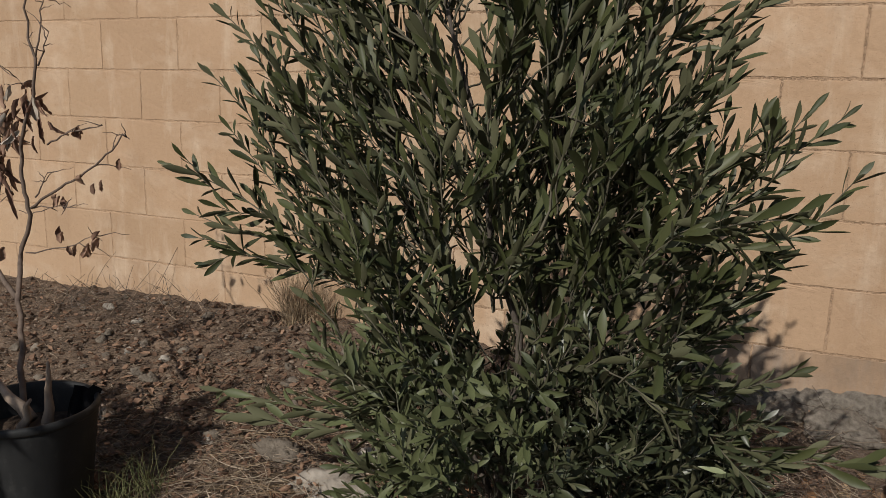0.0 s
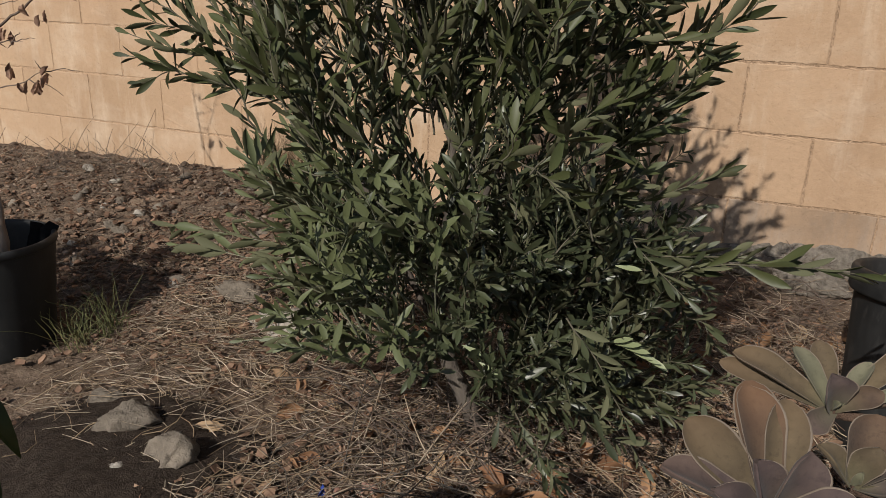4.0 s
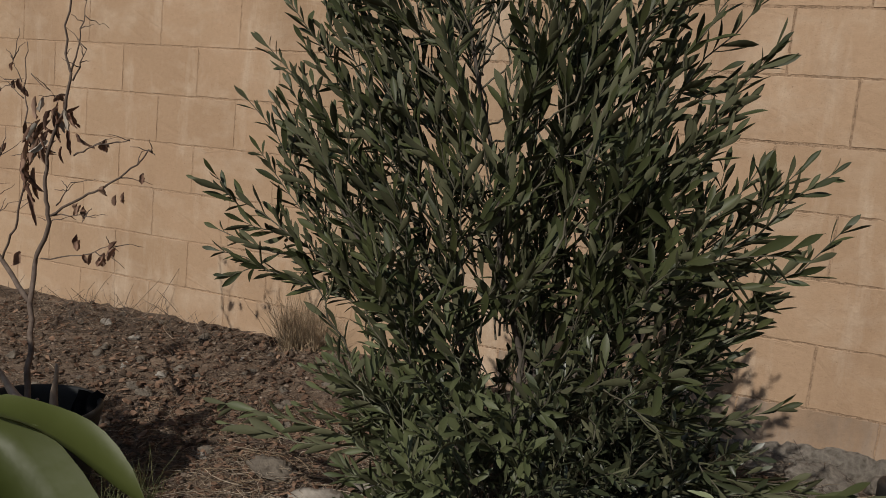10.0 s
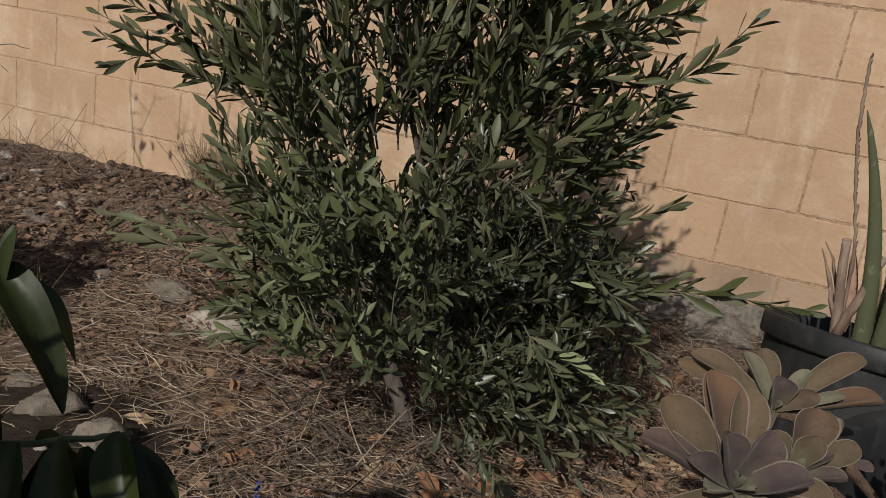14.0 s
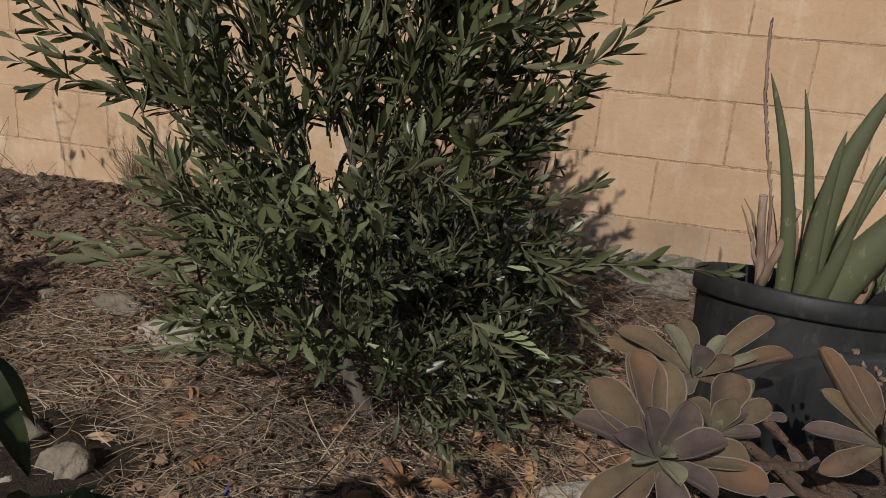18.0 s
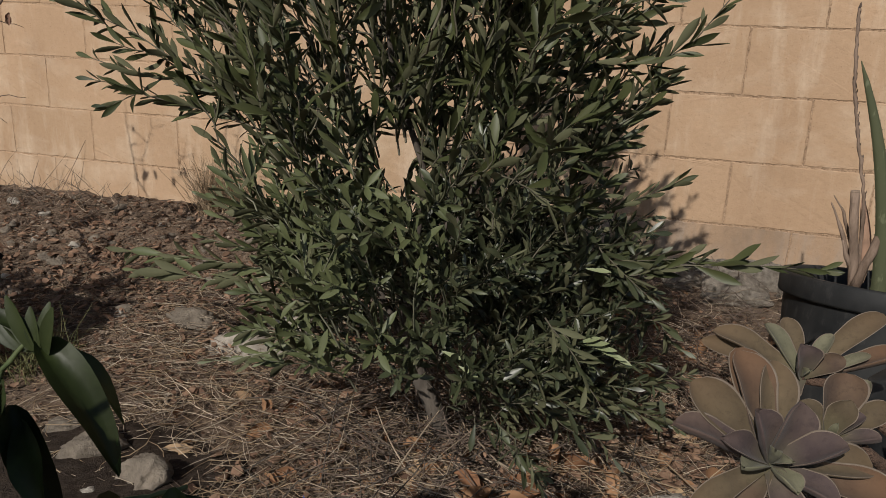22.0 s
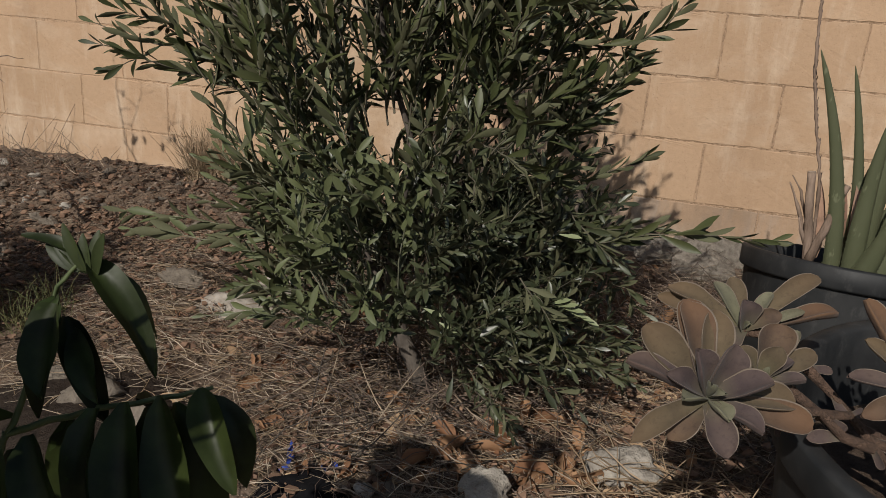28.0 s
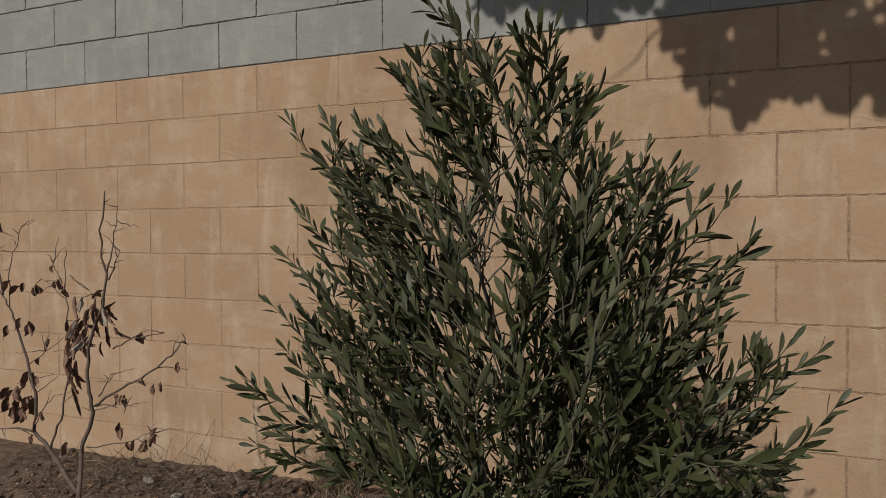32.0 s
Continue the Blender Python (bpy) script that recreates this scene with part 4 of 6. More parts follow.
for a, m, b, r in (((0.338, 1.535, 0.30), (0.316, 1.535, 0.425), (0.304, 1.535, 0.514), 0.0085), ((0.330, 1.52, 0.33), (0.354, 1.525, 0.428), (0.372, 1.53, 0.495), 0.0078), ((0.325, 1.55, 0.36), (0.292, 1.55, 0.444), (0.270, 1.55, 0.487), 0.0040),
                   ((0.322, 1.56, 0.40), (0.296, 1.56, 0.470), (0.274, 1.56, 0.500), 0.0030), ((0.325, 1.54, 0.36), (0.306, 1.53, 0.395), (0.298, 1.53, 0.420), 0.0045)):
    run = bent(a, m, 0.0, 0.012, 4, rng) + bent(m, b, 0.0, 0.012, 4, rng)[1:]
    f = 1.0 if r > 0.006 else 0.35
    stump = piece("dry_stump", mesh_of("dry_stump", *tube([ainv @ p for p in run], [r * 1.25, r * 1.15, r * 1.05, r * 1.1, r * 0.95, r * (0.4 + 0.6 * f), r * (0.3 + 0.68 * f), r * (0.2 + 0.75 * f), r * f], 10), [STUMP_BARK]), aloe, None, "cut dry grey-brown stump")
    if f == 1.0:
        piece("cut_end", mesh_of("cut_end", *tube([ainv @ run[-1], ainv @ (run[-1] + (run[-1] - run[-2]).normalized() * 0.0025)], [r * 0.97, r * 0.88], 10), [CUT_WOOD]), stump, None, "pale sawn end")
for a, b, r in (((0.515, 1.535, 0.35), (0.572, 1.535, 0.502), 0.0040), ((0.527, 1.53, 0.35), (0.521, 1.53, 0.422), 0.0050), ((0.561, 1.54, 0.35), (0.557, 1.54, 0.419), 0.0050), ((0.545, 1.52, 0.35), (0.560, 1.51, 0.395), 0.0045)):
    piece("pup_leaf", mesh_of("pup_leaf", *tube([ainv @ p for p in bent(a, b, 0.0, 0.012, 5, rng)], [r, r * 0.95, r * 0.8, r * 0.6, r * 0.4, r * 0.1], 7), [ALOE]), aloe, None, "small pointed dull green leaf")
stalk_pts = [Vector(p) for p in ((0.345, 1.57, 0.30), (0.333, 1.55, 0.416), (0.321, 1.54, 0.507), (0.294, 1.54, 0.606), (0.280, 1.54, 0.666), (0.271, 1.54, 0.705), (0.260, 1.54, 0.79), (0.255, 1.54, 0.85))]
stalk_run = []
for p, q in zip(stalk_pts, stalk_pts[1:]):
    stalk_run += bent(p, q, 0.0, 0.010, 9, rng)[:-1]
stalk = piece("flower_stalk", mesh_of("flower_stalk", *tube([ainv @ p for p in stalk_run], [(0.0042 - 0.000022 * i) * rng.uniform(0.62, 1.15) for i in range(len(stalk_run))], 7), [STUMP_BARK]), aloe, None, "thin scaly dry flower stalk")
scale_me = blade(0.011, 0.0045, 3, lance, 0.1, 0.4, 0.0008, [DEAD_BARK], True, 0.05, "bract", 62)
for i in range(16, len(stalk_run), 1):
    w = i * 2.4
    piece("bract", scale_me, stalk, along(ainv @ stalk_run[i], (0.35 * math.cos(w), 0.35 * math.sin(w), 1), (math.cos(w), math.sin(w), 0.0)))
dry = blade(0.17, 0.022, 7, lance, 0.3, 0.6, 0.001, [DEAD_LEAF], True, 0.1, "dry_leaf", 61)
for a, way in (((0.355, 1.57, 0.33), (-0.12, -0.1, 1)), ((0.385, 1.56, 0.33), (0.02, 0.1, 1)), ((0.525, 1.57, 0.345), (0.4, 0.0, 0.95)), ((0.41, 1.56, 0.36), (-0.02, -0.1, 1)), ((0.52, 1.54, 0.30), (0.12, -0.1, 1))):
    piece("dry_leaf", dry, aloe, ainv @ along(a, way, (0, -1, 0.2)), "withered brown leaf")


# ---- succulent rosettes in the near pot ----
def succ_leaf(name, length, width, thick, cup, mats, seed):
    """A fleshy spoon-shaped leaf along +y: hollowed above, keeled below, its tip turned back."""
    r = random.Random(seed)
    rows, cols = 16, 9
    verts, faces, index = [], [], []
    twist, back, lean, wave = r.uniform(-0.5, 0.5), r.uniform(0.3, 1.5), r.uniform(-0.10, 0.10), r.uniform(0, 6)
    for layer in (0, 1):
        for i in range(rows + 1):
            u = i / rows
            w = max(0.03, paddle(min(u, 0.995))) * width / 2
            rise_ = cup * length * u * u - back * length * max(0.0, u - 0.62) ** 2
            tw = twist * u
            for c in range(cols):
                x = math.sin(math.pi / 2 * (-1 + 2 * c / (cols - 1)))
                body = thick * (1 - x * x) ** 0.5 * min(1, 0.55 + u) * (1 if u < 0.85 else 1 - 2.5 * (u - 0.85))
                h = (0.42 + cup) * w * x * x + 0.10 * w * x * math.sin(5 * u + wave) + (0.0 if layer == 0 else -body)
                px, pz = x * w * math.cos(tw) - h * math.sin(tw), x * w * math.sin(tw) + h * math.cos(tw)
                verts.append(Vector((px + lean * length * u * u, length * u, rise_ + pz)))
    per = (rows + 1) * cols
    for layer in (0, 1):
        for i in range(rows):
            for c in range(cols - 1):
                a = layer * per + i * cols + c
                q = (a, a + 1, a + 1 + cols, a + cols)
                faces.append(q if layer == 0 else q[::-1])
                index.append(1 if len(mats) > 1 and layer == 0 and i > 2 and c in (0, cols - 2) else 0)
    bm = bmesh.new()
    me = mesh_of(name, verts, faces, mats, index)
    bm.from_mesh(me)
    bmesh.ops.remove_doubles(bm, verts=bm.verts, dist=0.0003)
    bm.to_mesh(me)
    bm.free()
    me.polygons.foreach_set("use_smooth", [True] * len(me.polygons))
    return me


succ_mid = [succ_leaf("leaf", 0.064, 0.026, 0.007, 0.16 + 0.08 * i, [SUCC, SUCC_EDGE], 410 + i) for i in range(3)]


# the rosettes that lean out over the rim towards the path, leaf by leaf:
# how far a tip lies sideways, up and forward of the heart in centimetres, the leaf's width, its tone
SIDE, RISE, FORE = Vector((0.970, 0.229, 0.080)), Vector((-0.140, 0.261, 0.955)), Vector((0.198, -0.938, 0.286))
TONES = {"m": SUCC, "t": SUCC_TAN, "r": SUCC_RUST, "p": SUCC_PALE}
FRONT_LEAVES = ((-1.4, 9.3, -2.5, 3.7, "r"), (-0.4, 9.7, -3.6, 3.6, "r"), (-5.9, 6.7, -1.5, 3.8, "t"), (-7.7, 4.1, 1.0, 2.9, "m"), (-1.8, 4.6, 3.2, 2.9, "m"), (1.8, 8.5, -1.5, 3.4, "t"),
                (5.0, 2.0, 3.2, 2.9, "m"), (2.0, 5.0, 2.2, 3.6, "m"), (8.8, -0.5, 0.0, 3.2, "t"), (-7.7, -2.9, 3.0, 2.4, "t"), (1.0, -4.8, 4.0, 3.0, "m"), (9.7, -3.2, 1.0, 3.4, "r"),
                (-3.0, 0.6, 3.0, 2.1, "p"), (-0.3, 1.7, 2.8, 1.2, "p"), (0.9, -1.5, 3.2, 2.0, "p"), (0.6, 1.2, 3.2, 1.0, "p"), (-4.4, 2.6, 3.0, 2.2, "m"), (-3.5, -4.2, 1.5, 3.0, "r"), (4.2, -2.4, 3.4, 2.4, "m"))
MIDDLE_LEAVES = ((1.8, 5.7, -1.0, 4.1, "r"), (-2.2, 3.5, 1.2, 2.0, "t"), (1.3, 3.5, 1.5, 2.6, "t"), (4.7, 4.7, -1.0, 1.8, "p"), (6.0, 2.3, 0.0, 2.4, "t"), (3.0, 2.0, 1.0, 1.7, "m"), (3.8, -0.4, 2.0, 1.8, "m"),
                 (0.3, 1.2, 1.2, 0.8, "p"))
BACK_LEAVES = ((-7.7, 5.5, -1.5, 2.5, "t"), (-2.6, 5.7, -0.5, 1.9, "p"), (-0.3, 6.0, -2.0, 2.3, "t"), (-0.6, 3.2, 2.0, 3.4, "m"), (3.5, 4.3, 0.0, 1.8, "p"), (8.7, 7.0, -1.0, 2.5, "t"), (3.6, 2.2, 1.5, 2.2, "r"),
               (7.0, 2.0, 0.5, 1.2, "p"), (11.8, 2.5, -1.0, 2.0, "r"), (-9.0, 3.8, -3.0, 2.2, "t"), (-2.5, -1.5, 2.0, 2.4, "m"), (0.2, 1.0, 1.3, 0.8, "p"))


def leaning_rosette(at, leaves, seed):
    ob = thing("succulent_rosette", at, "mauve and tan succulent rosette with broad felted leaves and pale edges", "succulent", "succulent rosettes")
    r = random.Random(seed)
    for n, (a, b, c, wide, tone) in enumerate(leaves):
        tip = (SIDE * a + RISE * b + FORE * c) * 0.01
        length = tip.length
        me = succ_leaf("leaf", length, 0.0101 * wide, 0.08 * length + 0.002, r.uniform(0.04, 0.20), [TONES[tone], SUCC_EDGE], seed + n)
        piece("leaf", me, ob, along(tip * 0.04 - FORE * 0.004, tip - 0.05 * length * FORE, 0.62 * RISE + 0.75 * FORE + 0.20 * SIDE * r.gauss(0, 1)))
    return ob


RIGHT_LEAVES = ((-6.6, 8.6, -1.0, 2.4, "r"), (-7.6, 1.6, 0.0, 1.9, "m"), (-6.6, -2.8, 1.0, 2.4, "r"), (-1.5, 7.6, -2.0, 2.4, "r"), (-6.0, 5.0, -1.0, 1.8, "t"), (3.0, 7.5, 0.0, 3.0, "r"),
                (6.5, 5.0, 1.0, 2.8, "m"), (7.5, 0.5, 1.0, 2.8, "t"), (4.5, -4.0, 3.0, 2.8, "m"), (-1.5, -4.5, 4.0, 2.6, "r"), (-2.0, 2.5, 3.0, 2.2, "m"), (1.5, 2.5, 3.0, 2.0, "p"))
LEANING = (((0.083, 0.710, 0.421), FRONT_LEAVES), ((0.143, 0.790, 0.417), MIDDLE_LEAVES), ((0.129, 0.880, 0.437), BACK_LEAVES), ((0.308, 0.800, 0.431), RIGHT_LEAVES))
rng = random.Random(44)
for i, (at, leaves) in enumerate(LEANING):
    axis = (0.5 * RISE + 0.85 * FORE).normalized()
    ob = leaning_rosette(at, leaves, 500 + 20 * i)
    heart = NEAR + Vector((rng.uniform(-0.12, -0.02), rng.uniform(-0.10, 0.0), near_level - 0.01))
    start = Vector(at) - axis * 0.006
    oinv = Matrix.Translation(-Vector(at))
    pts = bent(start, heart, 0.16 if i < 3 else 0.06, 0.02, 8, rng)
    piece("stem", mesh_of("stem", *tube([oinv @ p for p in pts], [0.0048 + 0.0024 * ((k * 7) % 3) / 2 for k in range(9)], 8), [SUCC_STEM]), ob, None, "thick ringed brown stem")
    for k in range(9):
        p = pts[min(8, 2 + k)]
        m = along(oinv @ p, (rng.gauss(0, 1), rng.gauss(0, 1), rng.uniform(-0.8, 0.2)), (rng.gauss(0, 1), -1, 0.5))
        g = rng.uniform(0.4, 0.7)
        piece("withered_leaf", rng.choice(succ_mid), ob, m @ Matrix.Diagonal((g, g, g * 0.4, 1)), "shrivelled old leaf")
cane = thing("dry_cane", (0.20, 0.66, 0.36), "short brown dry cane leaning on the black pot's rim", "stick")
piece("cane", mesh_of("cane", *tube([p - Vector((0.20, 0.66, 0.36)) for p in bent((0.085, 0.62, -0.02), (0.245, 0.56, 0.43), 0.0, 0.008, 8, rng)], [0.0036, 0.0035, 0.0039, 0.0034, 0.0034, 0.0039, 0.0034, 0.0034, 0.0042], 8), [SUCC_STEM]), cane)
buds = thing("flower_cluster", (0.291, 0.860, 0.480), "small cluster of dried pinkish flower buds", "flowers")
bud_me = bm_mesh("bud", lump((0.005, 0.007, 0.015), 3, 2, 0.4), [PINK_BUD])
for i in range(14):
    piece("bud", bud_me, buds, Matrix.Translation((rng.gauss(0, 0.014), rng.gauss(0, 0.012), rng.uniform(-0.008, 0.022))) @ Euler((rng.uniform(0, 3), rng.uniform(0, 3), 0)).to_matrix().to_4x4())


# ---- dead shrubs ----
def curled(name, length, width, mats, seed, tight=1.0):
    """A withered leaf, rolled lengthwise and twisted."""
    r = random.Random(seed)
    verts, faces = [], []
    rows, cols = 7, 5
    roll, twist, bend = r.uniform(2.2, 4.2) * tight, r.uniform(-2.2, 2.2) * tight, r.uniform(-0.5, 0.7) * tight
    for i in range(rows + 1):
        u = i / rows
        w = oval(u) * width / 2 + 0.0006
        tw = twist * u
        for c in range(cols):
            x = -1 + 2 * c / (cols - 1)
            q = x * roll * 0.6
            px, pz = w * math.sin(q) / max(0.6, roll * 0.6), w * (1 - math.cos(q)) * 0.9
            px, pz = px * math.cos(tw) - pz * math.sin(tw), px * math.sin(tw) + pz * math.cos(tw)
            verts.append(Vector((px + r.gauss(0, 0.0012), length * u * (1 - 0.15 * u), pz + bend * length * u * u * 0.6 + r.gauss(0, 0.0014))))
    for i in range(rows):
        for c in range(cols - 1):
            a = i * cols + c
            faces.append((a, a + 1, a + 1 + cols, a + cols))
    return mesh_of(name, verts, faces, mats)


withered = [curled("withered_leaf", 0.040 + 0.005 * i, 0.024 + 0.002 * i, [DEAD_LEAF], 600 + i) for i in range(5)]
bleached = [curled("withered_leaf", 0.06 + 0.01 * i, 0.035, [PALE_DEAD], 620 + i) for i in range(2)]


def dead_shrub(foot, limbs, twigs_each, leaves, seed, label):
    r = random.Random(seed)
    ob = thing("dead_shrub", foot, label, "dead shrub", "dead shrubs")
    q = Matrix.Translation(-Vector(foot))
    ends = []
    for pts, rad in limbs:
        run = []
        for a, b in zip(pts, pts[1:]):
            seg = bent(a, b, r.uniform(-0.03, 0.03), 0.018, 5, r)
            run += seg if not run else seg[1:]
        n = len(run) - 1
        piece("limb", mesh_of("limb", *tube([q @ p for p in run], [rad * (1 - 0.7 * i / n) for i in range(n + 1)], 7), [DEAD_BARK]), ob)
        ends.append((run, rad))
    for run, rad in ends:
        for k in range(twigs_each):
            i = r.randint(len(run) // 3, len(run) - 1)
            p = run[i]
            tip = p + Vector((r.gauss(0, 1), r.gauss(0, 0.8), r.gauss(0.35, 0.8))).normalized() * r.uniform(0.025, 0.09)
            tw = bent(p, tip, r.uniform(-0.1, 0.15), 0.03, 5, r)
            piece("twig", mesh_of("twig", *tube([q @ v for v in tw], [0.0017 - 0.00024 * j for j in range(6)], 5), [DEAD_BARK]), ob)
            if r.random() < leaves:
                for j in range(r.randint(1, 3)):
                    at = tw[r.randint(3, 5)]
                    me = r.choice(withered)
                    g = r.uniform(0.45, 0.85)
                    piece("withered_leaf", me, ob, q @ along(at, (r.gauss(0, 0.35), r.gauss(0, 0.35), -1), (r.gauss(0, 1), -1, 0)) @ Matrix.Diagonal((g, g, g, 1)))
    return ob, q


dz = DEAD.z + dead_level
def lean(x, z):
    """A place in the tilted plane in which the shrub spreads, back from the pot."""
    y = 1.33 + 0.17 * max(0.0, min(1.0, (z - 0.40) / 0.15))
    f = (y - 0.03) / 1.47
    px, pz = 1.214 * x + 0.039 * z - 0.016, 0.0127 * x + 1.208 * z - 0.166
    return Vector((-0.09 + (px + 0.09) * f, y, 0.95 + (pz - 0.95) * f))


def up_here(*run):
    return tuple(lean(x, z) for x, z in run)


LIMBS_A = ((((-1.66, 1.28, dz), (-1.70, 1.31, 0.24)) + up_here((-1.598, 0.467), (-1.584, 0.574), (-1.546, 0.67), (-1.567, 0.753), (-1.562, 0.831), (-1.516, 0.932), (-1.506, 1.005), (-1.526, 1.047), (-1.516, 1.20)), 0.0080),
           (up_here((-1.506, 1.009), (-1.485, 1.085), (-1.473, 1.161)), 0.0026),
           (up_here((-1.500, 0.99), (-1.465, 1.058)), 0.0026),
           (up_here((-1.543, 0.686), (-1.449, 0.738), (-1.380, 0.773), (-1.303, 0.821), (-1.274, 0.856), (-1.257, 0.846)), 0.0038),
           (up_here((-1.484, 0.827), (-1.419, 0.856), (-1.327, 0.871)), 0.0026),
           (up_here((-1.535, 0.686), (-1.409, 0.696)), 0.0020),
           (up_here((-1.528, 0.711), (-1.489, 0.766)), 0.0024),
           (up_here((-1.566, 0.584), (-1.418, 0.614), (-1.350, 0.646)), 0.0022),
           (up_here((-1.600, 0.475), (-1.691, 0.563), (-1.749, 0.605), (-1.742, 0.686), (-1.771, 0.772), (-1.806, 0.851), (-1.841, 0.915), (-1.877, 0.955)), 0.0070),
           (up_here((-1.749, 0.605), (-1.816, 0.607), (-1.960, 0.59)), 0.0040),
           (up_here((-1.691, 0.563), (-1.647, 0.662), (-1.631, 0.757), (-1.632, 0.921), (-1.648, 0.968), (-1.643, 1.07)), 0.0034),
           (up_here((-1.646, 0.944), (-1.726, 0.99)), 0.0016),
           (up_here((-1.627, 1.0), (-1.552, 0.954)), 0.0016),
           (up_here((-1.654, 0.98), (-1.693, 1.038)), 0.0016),
           (up_here((-1.865, 0.947), (-1.890, 1.087), (-1.91, 1.25)), 0.0032),
           (up_here((-1.841, 0.915), (-1.842, 1.013), (-1.801, 1.119), (-1.750, 1.135)), 0.0020),
           (up_here((-1.771, 0.772), (-1.69, 0.82), (-1.64, 0.85)), 0.0018),
           (up_here((-1.742, 0.64), (-1.68, 0.70), (-1.60, 0.72)), 0.0016))
shrub_a, qa = dead_shrub((-1.66, 1.28, dz), LIMBS_A, 4, 0.12, 71, "leafless dead shrub with curled brown leaves hanging from thin twigs")
rng = random.Random(72)
shreds = [curled("withered_leaf", 0.055 + 0.012 * i, 0.013 + 0.002 * i, [DEAD_LEAF], 640 + i) for i in range(5)]
pale_shreds = [curled("withered_leaf", 0.06 + 0.012 * i, 0.022, [PALE_DEAD], 650 + i) for i in range(2)]
HANGING = ((-1.454, 0.719), (-1.469, 0.714), (-1.462, 0.722), (-1.375, 0.770), (-1.360, 0.750), (-1.332, 0.760), (-1.294, 0.805), (-1.474, 0.650), (-1.453, 0.640), (-1.433, 0.612), (-1.420, 0.614), (-1.379, 0.615), (-1.385, 0.62),
           (-1.348, 0.650), (-1.614, 0.595), (-1.836, 0.985), (-1.800, 0.978), (-1.82, 0.97), (-1.800, 0.89), (-1.771, 0.875), (-1.841, 0.87), (-1.79, 0.88), (-1.736, 0.79), (-1.714, 0.839), (-1.87, 0.82))
for x, z in HANGING:
    g = rng.uniform(0.6, 0.95)
    piece("withered_leaf", rng.choice(withered), shrub_a, qa @ along(lean(x, z) + Vector((0, rng.gauss(0, 0.012), 0)), (rng.gauss(0, 0.3), rng.gauss(0, 0.3), -1), (rng.gauss(0, 1), -1, 0)) @ Matrix.Diagonal((g, g, g, 1)))
for i in range(64):                                  # torn strips of dead leaf caught in the fork
    if i < 28:
        p = lean(rng.uniform(-1.595, -1.495), rng.uniform(0.84, 0.95)) + Vector((0, rng.gauss(0, 0.02), 0))
    elif i < 44:
        p = lean(-1.628 + rng.gauss(0, 0.010), rng.uniform(0.72, 0.90)) + Vector((0, rng.gauss(0, 0.012), 0))
    else:
        p = lean(-1.800 + rng.gauss(0, 0.022), rng.uniform(0.64, 0.76)) + Vector((0, rng.gauss(0, 0.02), 0))
    me = rng.choice(pale_shreds) if i % 5 == 1 and i < 28 else rng.choice(shreds if i < 44 else withered)
    piece("withered_leaf", me, shrub_a, qa @ along(p, (rng.gauss(0, 0.6), rng.gauss(0, 0.4), -1), (rng.gauss(0, 1), -1, 0)))
for a, b, r in (((-1.60, 1.22, dz), (-1.545, 1.21, 0.27), 0.010), ((-1.58, 1.27, dz), (-1.575, 1.285, 0.33), 0.0095), ((-1.60, 1.25, dz + 0.05), (-1.75, 1.26, 0.30), 0.0105), ((-1.62, 1.21, dz), (-1.60, 1.19, dz + 0.05), 0.009)):
    piece("cut_stem", mesh_of("cut_stem", *tube([qa @ p for p in bent(a, b, 0.0, 0.02, 5, rng)], [r * 1.5, r * 1.4, r * 1.15, r * 0.85, r * 0.6, r * 0.35], 8), [CUT_WOOD]), shrub_a, None, "pale stripped dead stem")
rag = thing("torn_sheet", (-1.545, 1.355, dz), "crumpled dark plastic sheet tucked into the pot", "plastic sheet")
rv, rf = [], []
for i in range(9):
    for j in range(5):
        rv.append((-0.07 + 0.0105 * i, 0.022 * math.sin(i * 2.1) + 0.008 * j, 0.022 * j + 0.014 * math.sin(i * 1.7 + j) - 0.005))
for i in range(8):
    for j in range(4):
        rf.append((i * 5 + j, i * 5 + j + 1, (i + 1) * 5 + j + 1, (i + 1) * 5 + j))
piece("sheet", mesh_of("sheet", rv, rf, [BLACK_SHEET_SHADE]), rag)


# ---- citrus sapling close to the walker ----
CIT = Vector((-0.40, 0.10, 0.0))
citrus = thing("citrus_sapling", CIT, "young citrus sapling with glossy drooping dark green leaves", "sapling")
cinv = Matrix.Translation(-CIT)
citrus.location = CIT + Vector((-0.052, 0.095, 0.005))
rng = random.Random(81)
cit_leaves = [blade(0.086 + 0.006 * i, 0.032 + 0.003 * (i % 3), 9, oval, 0.22 + 0.10 * i, 0.35, 0.0010, [CITRUS, CITRUS_UNDER], True, 0.03, "leaf", 700 + i) for i in range(5)]
cit_stems = ([(-0.40, 0.10, -0.06), (-0.405, 0.17, 0.25), (-0.383, 0.244, 0.42), (-0.368, 0.265, 0.474), (-0.359, 0.281, 0.521), (-0.355, 0.294, 0.557), (-0.339, 0.305, 0.579)],
             [(-0.385, 0.24, 0.41), (-0.376, 0.256, 0.452), (-0.318, 0.279, 0.474), (-0.257, 0.300, 0.488), (-0.237, 0.308, 0.495)],
             [(-0.40, 0.15, 0.22), (-0.39, 0.13, 0.46), (-0.36, 0.09, 0.64), (-0.31, 0.065, 0.74), (-0.285, 0.06, 0.785), (-0.250, 0.056, 0.825)])
